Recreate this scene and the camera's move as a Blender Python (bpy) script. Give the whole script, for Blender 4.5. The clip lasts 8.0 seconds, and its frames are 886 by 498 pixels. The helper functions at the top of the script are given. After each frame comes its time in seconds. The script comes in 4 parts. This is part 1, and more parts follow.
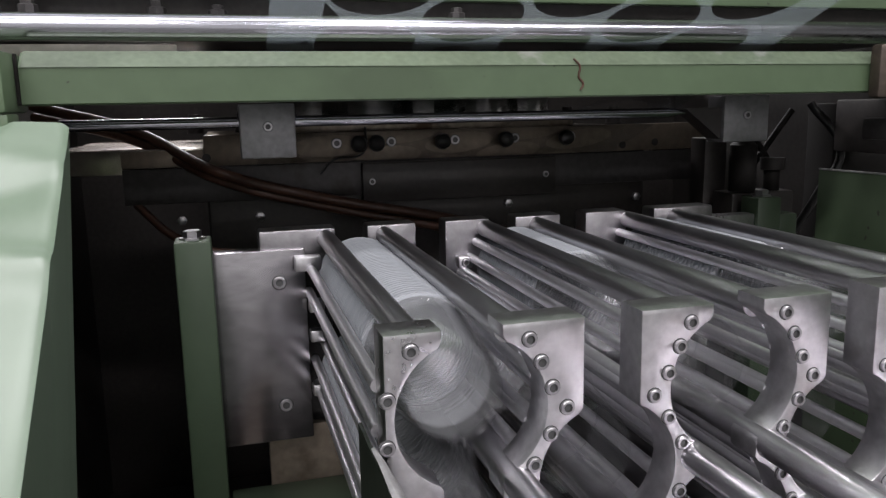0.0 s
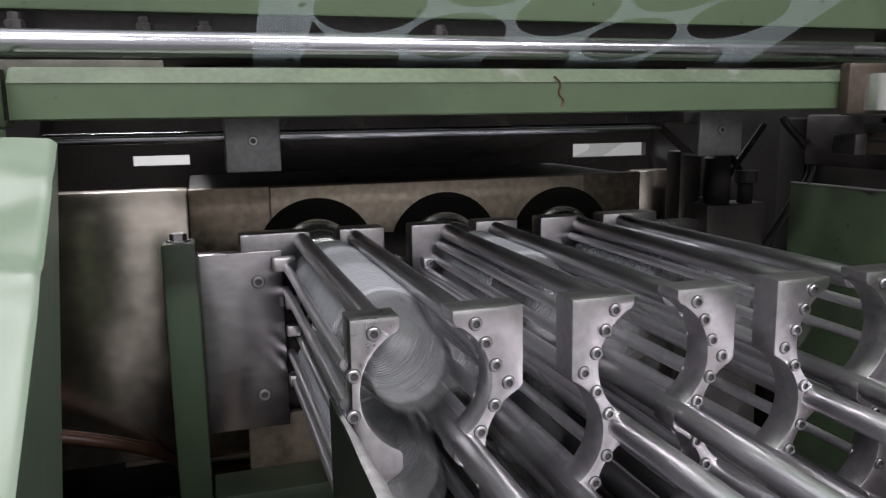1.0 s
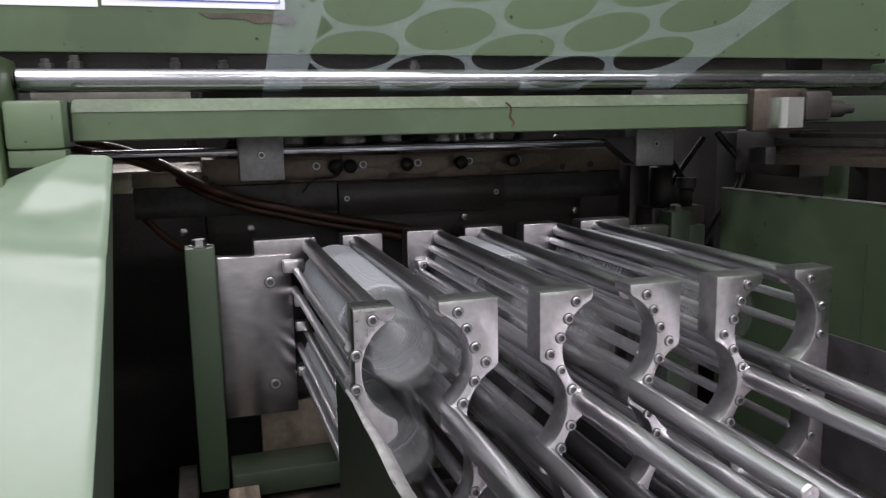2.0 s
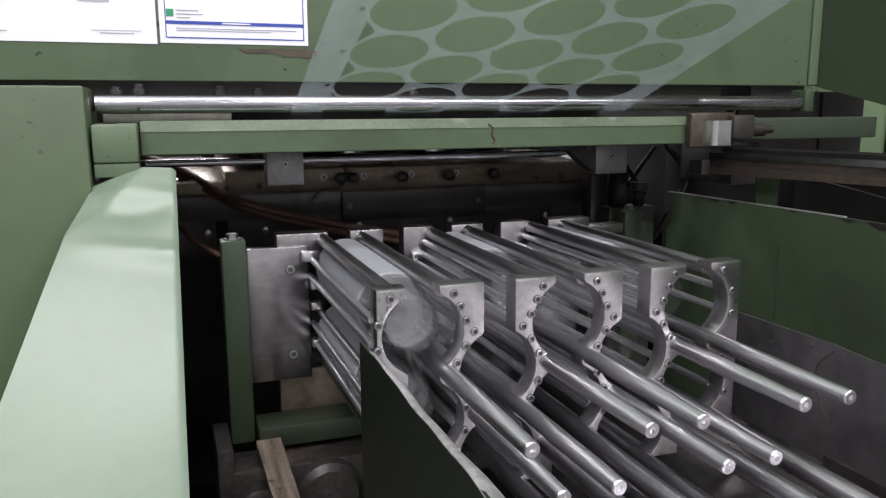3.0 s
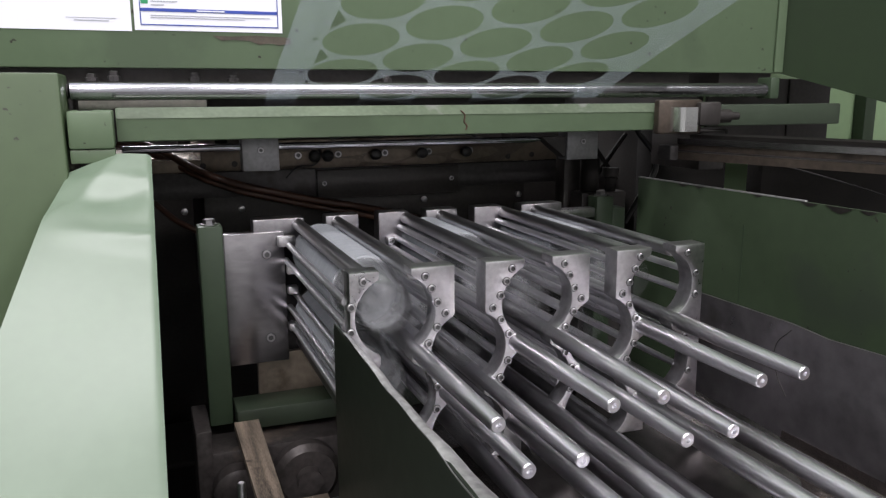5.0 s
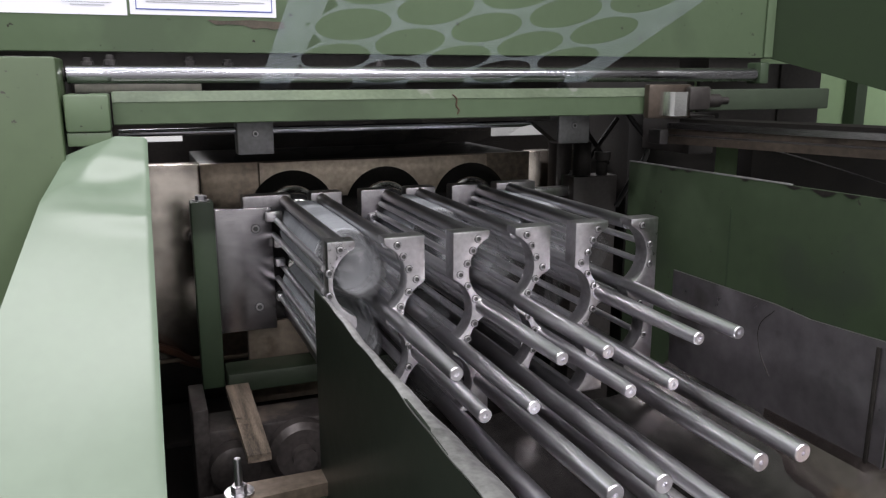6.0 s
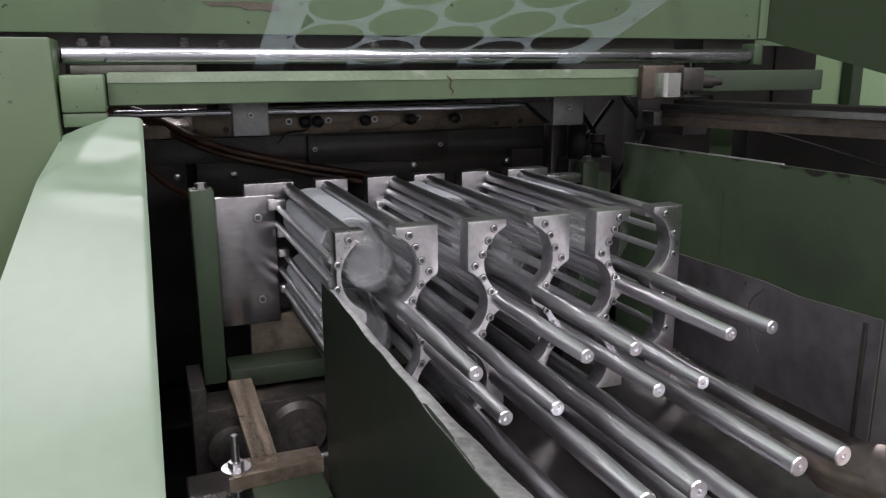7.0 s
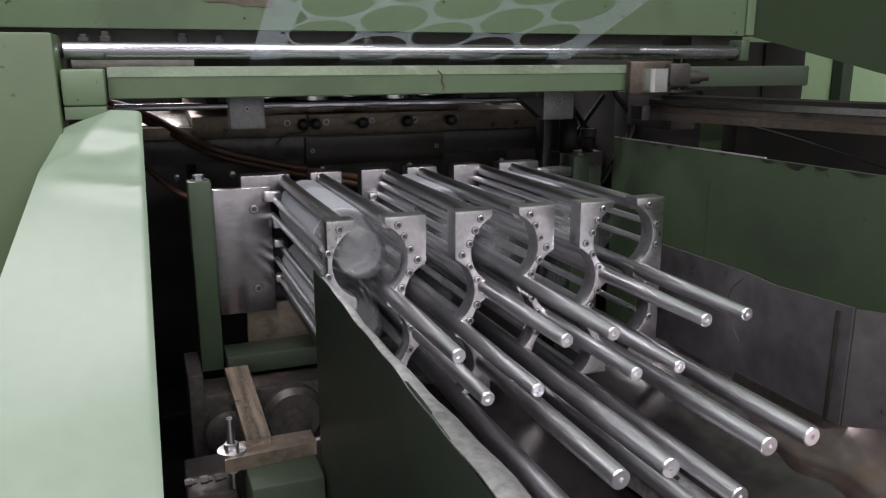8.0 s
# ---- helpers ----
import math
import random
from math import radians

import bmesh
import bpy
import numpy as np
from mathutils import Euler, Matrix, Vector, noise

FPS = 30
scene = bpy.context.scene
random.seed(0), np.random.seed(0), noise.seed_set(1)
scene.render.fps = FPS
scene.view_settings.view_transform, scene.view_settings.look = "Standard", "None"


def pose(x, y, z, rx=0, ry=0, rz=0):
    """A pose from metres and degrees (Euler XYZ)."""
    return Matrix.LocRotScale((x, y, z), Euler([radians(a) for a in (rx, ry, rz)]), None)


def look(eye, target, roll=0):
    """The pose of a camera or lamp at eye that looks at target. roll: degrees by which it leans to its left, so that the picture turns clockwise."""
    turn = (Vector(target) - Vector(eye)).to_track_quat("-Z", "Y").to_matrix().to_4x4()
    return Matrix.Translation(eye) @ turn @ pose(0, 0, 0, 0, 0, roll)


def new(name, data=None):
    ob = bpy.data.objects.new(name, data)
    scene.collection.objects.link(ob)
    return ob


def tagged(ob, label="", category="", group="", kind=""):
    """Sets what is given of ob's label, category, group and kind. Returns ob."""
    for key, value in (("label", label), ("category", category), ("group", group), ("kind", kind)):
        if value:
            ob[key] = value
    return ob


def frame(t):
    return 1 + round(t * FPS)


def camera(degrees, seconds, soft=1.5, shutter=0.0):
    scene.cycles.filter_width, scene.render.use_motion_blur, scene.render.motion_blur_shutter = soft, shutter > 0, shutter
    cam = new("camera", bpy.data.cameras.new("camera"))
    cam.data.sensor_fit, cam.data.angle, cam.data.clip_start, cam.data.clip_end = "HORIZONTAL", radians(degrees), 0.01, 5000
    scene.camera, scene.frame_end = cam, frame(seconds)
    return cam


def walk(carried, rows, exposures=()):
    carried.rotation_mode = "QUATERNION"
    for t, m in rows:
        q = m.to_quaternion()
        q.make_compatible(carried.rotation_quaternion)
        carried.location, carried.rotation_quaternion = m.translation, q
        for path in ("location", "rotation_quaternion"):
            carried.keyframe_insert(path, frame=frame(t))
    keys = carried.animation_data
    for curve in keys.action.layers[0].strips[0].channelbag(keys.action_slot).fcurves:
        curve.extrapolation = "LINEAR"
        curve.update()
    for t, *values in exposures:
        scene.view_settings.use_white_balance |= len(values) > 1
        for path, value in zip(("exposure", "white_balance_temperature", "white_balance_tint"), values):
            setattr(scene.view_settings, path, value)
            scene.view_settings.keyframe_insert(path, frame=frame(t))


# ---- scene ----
cam = camera(59.5, 8.0, soft=1.25, shutter=0.35)
# seconds, eye x y z, yaw, pitch, roll
PATH = [
    (0.0, -0.0639, -0.4406, 1.1357, -15.61, -10.4, -1.1),
    (0.5, -0.0639, -0.4412, 1.1365, -16.38, -10.74, -1.04),
    (1.0, -0.0742, -0.4503, 1.144, -17.38, -9.88, -0.83),
    (2.3, -0.1236, -0.7116, 1.1744, -17.44, -9.37, -1.08),
    (2.5, -0.1529, -0.7552, 1.1905, -18.44, -9.84, -0.75),
    (3.0, -0.1963, -0.8343, 1.2061, -19.61, -10.33, -0.22),
    (3.5, -0.1934, -0.8421, 1.2124, -20.09, -10.65, -0.17),
    (4.0, -0.1943, -0.8454, 1.2084, -20.58, -10.58, -0.12),
    (4.5, -0.193, -0.8524, 1.2071, -20.81, -10.81, -0.17),
    (6.0, -0.1928, -0.8867, 1.2071, -21.18, -12.43, -0.08),
    (6.5, -0.1896, -0.8933, 1.1998, -21.09, -12.84, -0.18),
    (7.0, -0.1893, -0.902, 1.1985, -21.19, -13.38, -0.21),
    (7.5, -0.1908, -0.9123, 1.1999, -21.27, -13.68, -0.09),
    (8.0, -0.1856, -0.9414, 1.1982, -21.07, -13.69, -0.08),
]


def aim(x, y, z, yaw, pitch, roll):
    """A camera pose from the eye and the angles of its view."""
    a, b = radians(yaw), radians(pitch)
    ahead = Vector((-math.sin(a) * math.cos(b), math.cos(a) * math.cos(b), math.sin(b)))
    return look((x, y, z), Vector((x, y, z)) + ahead, roll)


walk(cam, [(t, aim(*row)) for t, *row in PATH])

# ---- light: a factory hall with rows of ceiling tubes ----
world = bpy.data.worlds.new("hall_air")
scene.world = world
world.use_nodes = True
world.node_tree.nodes["Background"].inputs[0].default_value = (0.75, 0.85, 1.0, 1)
world.node_tree.nodes["Background"].inputs[1].default_value = 0.08
scene.view_settings.exposure = -0.04


def ceiling_lamp(x, y, z, sx, sy, watts):
    data = bpy.data.lights.new("ceiling_lamp", "AREA")
    data.shape, data.size, data.size_y, data.energy, data.color = "RECTANGLE", sx, sy, watts, (1.0, 0.962, 1.0)
    ob = new("ceiling_lamp", data)
    ob.matrix_world = pose(x, y, z)
    return ob


ceiling_lamp(-1.6, -2.4, 3.9, 2.4, 0.34, 108)
ceiling_lamp(1.6, -2.4, 3.9, 2.4, 0.34, 108)
ceiling_lamp(-1.6, -4.6, 3.9, 2.4, 0.34, 92)
ceiling_lamp(1.6, -4.6, 3.9, 2.4, 0.34, 92)
ceiling_lamp(-0.3, -0.5, 3.9, 2.4, 0.34, 60)
# added unseen lamp, strong enough to whiten the wall behind the rear openings
ceiling_lamp(0.4, 4.2, 3.9, 2.4, 0.34, 290)

# ---- materials ----


def material(name, color, rough=0.5, metal=0.0, vary=0.12, scale=30.0, bump=0.02, grain=(1, 1, 1), wear=None, spec=0.5, speck=0.0, alpha=None, trans=0.0, emit=0.0, coat=0.0):
    """A procedural surface: colour and roughness vary at two scales, with fine relief and optional worn patches."""
    m = bpy.data.materials.new(name)
    m.use_nodes = True
    n, k = m.node_tree.nodes, m.node_tree.links
    b = n["Principled BSDF"]
    tc = n.new("ShaderNodeTexCoord")
    mp = n.new("ShaderNodeMapping")
    mp.inputs["Scale"].default_value = grain
    k.new(tc.outputs["Object"], mp.inputs[0])
    big, fine = n.new("ShaderNodeTexNoise"), n.new("ShaderNodeTexNoise")
    big.inputs["Scale"].default_value, big.inputs["Detail"].default_value = scale * 0.3, 5
    fine.inputs["Scale"].default_value, fine.inputs["Detail"].default_value = scale * 6, 3
    k.new(mp.outputs[0], big.inputs[0]), k.new(mp.outputs[0], fine.inputs[0])
    mix = n.new("ShaderNodeMix")
    mix.data_type = "FLOAT"
    mix.inputs[0].default_value = 0.35
    k.new(big.outputs[0], mix.inputs[2]), k.new(fine.outputs[0], mix.inputs[3])
    ramp = n.new("ShaderNodeValToRGB")
    lo, hi = 1 - vary * 2, 1 + vary * 2
    ramp.color_ramp.elements[0].position, ramp.color_ramp.elements[1].position = 0.3, 0.7
    ramp.color_ramp.elements[0].color = tuple(c * lo for c in color) + (1,)
    ramp.color_ramp.elements[1].color = tuple(min(1, c * hi) for c in color) + (1,)
    k.new(mix.outputs[0], ramp.inputs[0])
    out = ramp.outputs[0]
    if wear:
        patch = n.new("ShaderNodeTexNoise")
        patch.inputs["Scale"].default_value, patch.inputs["Detail"].default_value = scale * 0.5, 8
        k.new(tc.outputs["Object"], patch.inputs[0])
        cut = n.new("ShaderNodeMapRange")
        cut.inputs[1].default_value, cut.inputs[2].default_value = wear[1], wear[1] + 0.06
        k.new(patch.outputs[0], cut.inputs[0])
        blend = n.new("ShaderNodeMix")
        blend.data_type = "RGBA"
        blend.inputs[7].default_value = (*wear[0], 1)
        k.new(cut.outputs[0], blend.inputs[0]), k.new(out, blend.inputs[6])
        out = blend.outputs[2]
    if speck:
        dots = n.new("ShaderNodeTexNoise")
        dots.inputs["Scale"].default_value, dots.inputs["Detail"].default_value = 70, 6
        k.new(tc.outputs["Object"], dots.inputs[0])
        near = n.new("ShaderNodeMapRange")
        near.inputs[1].default_value, near.inputs[2].default_value = 0.70 - speck, 0.74 - speck
        k.new(dots.outputs[0], near.inputs[0])
        dirt = n.new("ShaderNodeMix")
        dirt.data_type = "RGBA"
        dirt.inputs[7].default_value = (0.028, 0.026, 0.02, 1)
        k.new(near.outputs[0], dirt.inputs[0]), k.new(out, dirt.inputs[6])
        out = dirt.outputs[2]
    k.new(out, b.inputs["Base Color"])
    rr = n.new("ShaderNodeMapRange")
    rr.inputs[3].default_value, rr.inputs[4].default_value = max(0.03, rough * 0.7), min(1, rough * 1.3)
    k.new(mix.outputs[0], rr.inputs[0]), k.new(rr.outputs[0], b.inputs["Roughness"])
    b.inputs["Metallic"].default_value, b.inputs["Specular IOR Level"].default_value = metal, spec
    b.inputs["Coat Weight"].default_value, b.inputs["Coat Roughness"].default_value = coat, 0.30
    if bump:
        bp = n.new("ShaderNodeBump")
        bp.inputs["Strength"].default_value, bp.inputs["Distance"].default_value = bump, 0.004
        k.new(mix.outputs[0], bp.inputs["Height"]), k.new(bp.outputs[0], b.inputs["Normal"])
    if alpha is not None:
        b.inputs["Alpha"].default_value = alpha
    if trans:
        b.inputs["Transmission Weight"].default_value = trans
    if emit:
        b.inputs["Emission Color"].default_value, b.inputs["Emission Strength"].default_value = (*color, 1), emit
    return m


GREEN = material("green_paint", (0.106, 0.152, 0.088), 0.40, vary=0.05, scale=8, bump=0.05, wear=((0.088, 0.125, 0.074), 0.62), speck=0.012)
GREEN_GLOSS = material("green_gloss_paint", (0.160, 0.218, 0.155), 0.34, vary=0.05, coat=0.35, scale=6, bump=0.03, wear=((0.12, 0.16, 0.115), 0.66), speck=0.0)
GREEN_DARK = material("green_paint_dull", (0.038, 0.060, 0.033), 0.5, vary=0.08, scale=8, bump=0.06, wear=((0.02, 0.02, 0.018), 0.70))
ALU = material("milled_aluminium", (0.66, 0.645, 0.665), 0.30, 1.0, vary=0.16, scale=22, bump=0.04, wear=((0.48, 0.455, 0.47), 0.60))
# half as bright as ALU, for the back brackets
ALU_DARKER = material("darker_aluminium", (0.33, 0.318, 0.33), 0.34, 1.0, vary=0.16, scale=22, bump=0.05, wear=((0.25, 0.23, 0.22), 0.60))
ALU_STAINED = material("stained_aluminium", (0.28, 0.268, 0.28), 0.24, 1.0, vary=0.24, scale=11, bump=0.06, grain=(0.6, 1, 1.6), wear=((0.24, 0.20, 0.175), 0.585))
# lightened in place of the hall light that misses the rear cover
GREEN_LIT = material("lit_green_paint", (0.30, 0.43, 0.24), 0.40, vary=0.05, scale=6, bump=0.03)
ROD_GUIDE = material("guide_rod_steel", (0.86, 0.845, 0.88), 0.38, 1.0, vary=0.06, scale=30, bump=0.0)
ROD_DULL = material("dull_rod_steel", (0.55, 0.54, 0.56), 0.32, 1.0, vary=0.05, scale=24, bump=0.0, grain=(1, 0.3, 1))


def worn_rod(name, dull, bright, y_worn, y_dull):
    """Rod steel that use has rubbed bright along its free end."""
    m = material(name, dull, 0.31, 1.0, vary=0.05, scale=30, bump=0.0, grain=(1, 0.25, 1))
    n, k = m.node_tree.nodes, m.node_tree.links
    b = n["Principled BSDF"]
    tc, sep, cloud, add = n.new("ShaderNodeTexCoord"), n.new("ShaderNodeSeparateXYZ"), n.new("ShaderNodeTexNoise"), n.new("ShaderNodeMath")
    cloud.inputs["Scale"].default_value, cloud.inputs["Detail"].default_value = 28, 4
    add.operation = "MULTIPLY_ADD"
    add.inputs[1].default_value = 0.09
    k.new(tc.outputs["Object"], sep.inputs[0]), k.new(tc.outputs["Object"], cloud.inputs[0])
    k.new(cloud.outputs[0], add.inputs[0]), k.new(sep.outputs[1], add.inputs[2])
    rub = n.new("ShaderNodeMapRange")
    rub.inputs[1].default_value, rub.inputs[2].default_value = y_dull + 0.045, y_worn + 0.045
    k.new(add.outputs[0], rub.inputs[0])
    mix = n.new("ShaderNodeMix")
    mix.data_type = "RGBA"
    mix.inputs[7].default_value = (*bright, 1)
    k.new(b.inputs["Base Color"].links[0].from_socket, mix.inputs[6])
    k.new(rub.outputs[0], mix.inputs[0]), k.new(mix.outputs[2], b.inputs["Base Color"])
    return m


ROD_SHORT = worn_rod("short_support_rod", (0.62, 0.605, 0.635), (0.88, 0.865, 0.91), -0.16, -0.02)
ROD_LONG = worn_rod("long_support_rod", (0.44, 0.428, 0.45), (0.88, 0.865, 0.91), -0.24, -0.17)
CHROME = material("chromed_roller", (0.40, 0.40, 0.435), 0.20, 1.0, vary=0.06, scale=30, bump=0.01, grain=(0.1, 1, 1))
BOLT = material("bolt_steel", (0.42, 0.41, 0.425), 0.32, 1.0, vary=0.15, scale=80)
BLACK = material("black_steel", (0.035, 0.031, 0.029), 0.45, 0.2, vary=0.3, scale=20, bump=0.08)
BROWN_STEEL = material("oily_brown_steel", (0.29, 0.235, 0.185), 0.34, 0.7, vary=0.3, scale=14, bump=0.06, wear=((0.05, 0.035, 0.025), 0.60))
# TAN_STEEL and GREY_STEEL are darkened in place of shade over the mould's strips
TAN_STEEL = material("tan_steel", (0.19, 0.155, 0.12), 0.42, 0.5, vary=0.2, scale=16, bump=0.05, wear=((0.06, 0.045, 0.03), 0.66))
GREY_STEEL = material("grey_steel", (0.070, 0.066, 0.066), 0.46, 0.6, vary=0.25, scale=16, bump=0.06, wear=((0.04, 0.035, 0.03), 0.64))
# frame green with the shade on the upright put into its colour
GREEN_SHADE = material("green_paint_shaded", (0.072, 0.108, 0.052), 0.45, vary=0.06, scale=7, bump=0.05, wear=((0.06, 0.085, 0.05), 0.62), speck=0.015)
TAN_FACE = material("tan_face_steel", (0.44, 0.37, 0.295), 0.40, 0.5, vary=0.25, scale=16, bump=0.05, wear=((0.10, 0.06, 0.035), 0.62))
CLAMP = material("clamp_steel", (0.21, 0.21, 0.215), 0.42, 0.6, vary=0.2, scale=24, bump=0.05)
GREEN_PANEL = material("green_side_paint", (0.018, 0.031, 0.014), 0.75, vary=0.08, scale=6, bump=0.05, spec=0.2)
TAPE = material("tape_residue", (0.075, 0.062, 0.045), 0.7, vary=0.35, scale=60, bump=0.1)
GREEN_LOW = material("oily_shaded_green_paint", (0.028, 0.041, 0.024), 0.55, vary=0.15, scale=12, bump=0.06, wear=((0.012, 0.012, 0.01), 0.6))
# guard green, darkened in its colour for the cover's shadow
GREEN_SHADOWED = material("shadowed_green_paint", (0.010, 0.014, 0.009), 0.42, vary=0.15, scale=8, bump=0.05, wear=((0.012, 0.012, 0.012), 0.64))
GREEN_DULL = material("dull_green_paint", (0.055, 0.083, 0.045), 0.55, vary=0.10, scale=6, bump=0.06, wear=((0.045, 0.062, 0.04), 0.60), speck=0.01)
ALU_WORN = material("worn_bright_steel", (0.40, 0.395, 0.395), 0.38, 0.6, vary=0.35, scale=18, bump=0.10)
SLEEVE = material("sleeve_steel", (0.24, 0.24, 0.25), 0.26, 1.0, vary=0.12, scale=30, bump=0.015, grain=(0.2, 1, 1))
BLACK_STEEL = material("blackened_steel", (0.06, 0.055, 0.05), 0.4, 0.7, vary=0.3, scale=12, bump=0.06)
BLACK_MATT = material("matt_black", (0.010, 0.009, 0.008), 0.7, vary=0.3, scale=30, spec=0.15)
GREY_DARK = material("dark_oily_casting", (0.060, 0.052, 0.050), 0.40, 0.4, vary=0.4, scale=18, bump=0.18, wear=((0.15, 0.12, 0.10), 0.63))
WORN_PAINT = material("rubbed_green_paint", (0.14, 0.175, 0.12), 0.24, 0.2, vary=0.16, scale=26, bump=0.06, wear=((0.26, 0.27, 0.24), 0.60))
GREEN_BEAM = material("beam_green_paint", (0.074, 0.110, 0.060), 0.40, vary=0.07, scale=8, bump=0.05, wear=((0.060, 0.088, 0.048), 0.60), speck=0.02)
SHELF = material("brown_sheet_steel", (0.15, 0.128, 0.12), 0.24, 0.85, vary=0.22, scale=12, bump=0.08, wear=((0.16, 0.12, 0.095), 0.60))
PALE = material("pale_gap_paint", (0.46, 0.44, 0.39), 0.5, vary=0.15, scale=30, bump=0.05)
POLISHED = material("polished_core_steel", (0.52, 0.51, 0.50), 0.14, 1.0, vary=0.12, scale=20, bump=0.01)
RUSTY = material("brown_oily_rail", (0.085, 0.068, 0.055), 0.36, 0.6, vary=0.3, scale=18, bump=0.08, wear=((0.03, 0.025, 0.02), 0.58))
WING = material("worn_wing_steel", (0.62, 0.56, 0.50), 0.26, 1.0, vary=0.22, scale=9, bump=0.03, wear=((0.34, 0.27, 0.22), 0.62))
SOCKET = material("dark_socket", (0.10, 0.10, 0.10), 0.5, 0.5, vary=0.2, scale=60)
MILKY = material("milky_nested_plastic", (0.235, 0.248, 0.265), 0.42, vary=0.05, scale=30, bump=0.01)
RUBBER = material("black_rubber", (0.012, 0.012, 0.012), 0.3, vary=0.2, scale=60)
HOSE = material("brown_hose", (0.07, 0.032, 0.02), 0.42, vary=0.3, scale=40, bump=0.05)
PAPER = material("white_paper", (0.82, 0.83, 0.9), 0.6, vary=0.01, scale=10, bump=0.01)
BLUE = material("blue_print", (0.035, 0.07, 0.36), 0.6, vary=0.02)
INK = material("grey_print", (0.42, 0.43, 0.48), 0.6, vary=0.02)
SIGN_GREEN = material("green_print", (0.03, 0.30, 0.13), 0.6, vary=0.02)
WOOD = material("worn_wood", (0.19, 0.15, 0.115), 0.65, vary=0.49, scale=40, bump=0.3, grain=(6, 0.5, 6), wear=((0.05, 0.035, 0.025), 0.6))
SHEET = material("scratched_sheet_steel", (0.32, 0.302, 0.32), 0.30, 0.85, vary=0.22, scale=6, bump=0.05, wear=((0.13, 0.11, 0.105), 0.58))


def clear_plastic(name, haze, gloss, rough, tint, blend=0.35, kind="ShaderNodeBsdfDiffuse"):
    """Thin clear plastic: mostly see-through, a little milky, glossy towards its edges."""
    m = bpy.data.materials.new(name)
    m.use_nodes = True
    n, k = m.node_tree.nodes, m.node_tree.links
    n.remove(n["Principled BSDF"])
    see, milk, shine = n.new("ShaderNodeBsdfTransparent"), n.new(kind), n.new("ShaderNodeBsdfGlossy")
    milk.inputs[0].default_value = (*tint, 1)
    shine.inputs["Roughness"].default_value = rough
    tc, cloud = n.new("ShaderNodeTexCoord"), n.new("ShaderNodeTexNoise")
    cloud.inputs["Scale"].default_value, cloud.inputs["Detail"].default_value = 25, 4
    k.new(tc.outputs["Object"], cloud.inputs[0])
    amount = n.new("ShaderNodeMapRange")
    amount.inputs[3].default_value, amount.inputs[4].default_value = haze * 0.6, haze * 1.4
    k.new(cloud.outputs[0], amount.inputs[0])
    a, b = n.new("ShaderNodeMixShader"), n.new("ShaderNodeMixShader")
    k.new(amount.outputs[0], a.inputs[0]), k.new(see.outputs[0], a.inputs[1]), k.new(milk.outputs[0], a.inputs[2])
    lw, mul = n.new("ShaderNodeLayerWeight"), n.new("ShaderNodeMath")
    lw.inputs[0].default_value = blend
    mul.operation = "MULTIPLY"
    mul.inputs[1].default_value = gloss
    k.new(lw.outputs["Facing"], mul.inputs[0]), k.new(mul.outputs[0], b.inputs[0])
    k.new(a.outputs[0], b.inputs[1]), k.new(shine.outputs[0], b.inputs[2])
    k.new(b.outputs[0], n["Material Output"].inputs[0])
    return m


SHEET_DARK = material("oily_sheet_steel", (0.085, 0.078, 0.076), 0.26, 0.8, vary=0.35, scale=8, bump=0.10, wear=((0.16, 0.14, 0.13), 0.64))
BRIGHT = material("bright_plated_steel", (0.86, 0.86, 0.85), 0.22, 1.0, vary=0.05, scale=30)
CUP = clear_plastic("clear_cup_plastic", 0.012, 0.40, 0.05, (0.86, 0.88, 0.92), 0.28)
CUP_CLEAR = clear_plastic("clear_cup_plastic_single", 0.006, 0.30, 0.05, (0.86, 0.88, 0.92), 0.22)
CUP_HAZY = clear_plastic("hazy_cup_plastic", 0.022, 0.36, 0.08, (0.93, 0.95, 0.98))
CUP_PACKED = clear_plastic("packed_cup_plastic", 0.20, 0.40, 0.10, (0.72, 0.74, 0.78), 0.28)
CUP_FORMED = clear_plastic("fresh_cup_plastic", 0.04, 0.55, 0.08, (0.7, 0.72, 0.74), 0.6)
FILM = clear_plastic("clear_film", 0.125, 0.25, 0.12, (0.66, 0.76, 0.88), 0.35, "ShaderNodeBsdfTranslucent")
CONCRETE = material("concrete", (0.16, 0.16, 0.155), 0.8, vary=0.15, scale=3, bump=0.1)
WHITE_WALL = material("white_wall", (0.55, 0.56, 0.55), 0.8, vary=0.04, scale=3)

# ---- mesh helpers ----


def add_box(bm, x0, x1, y0, y1, z0, z1, bevel=0.0):
    made = bmesh.ops.create_cube(bm, size=1.0)["verts"]
    for v in made:
        v.co = Vector(((x0 + x1) / 2 + v.co.x * (x1 - x0), (y0 + y1) / 2 + v.co.y * (y1 - y0), (z0 + z1) / 2 + v.co.z * (z1 - z0)))
    if bevel:
        edges = list({e for v in made for e in v.link_edges})
        bmesh.ops.bevel(bm, geom=edges, offset=bevel, segments=2, affect="EDGES", profile=0.5)


def box(x0, x1, y0, y1, z0, z1, bevel=0.002):
    bm = bmesh.new()
    add_box(bm, x0, x1, y0, y1, z0, z1, bevel)
    return bm


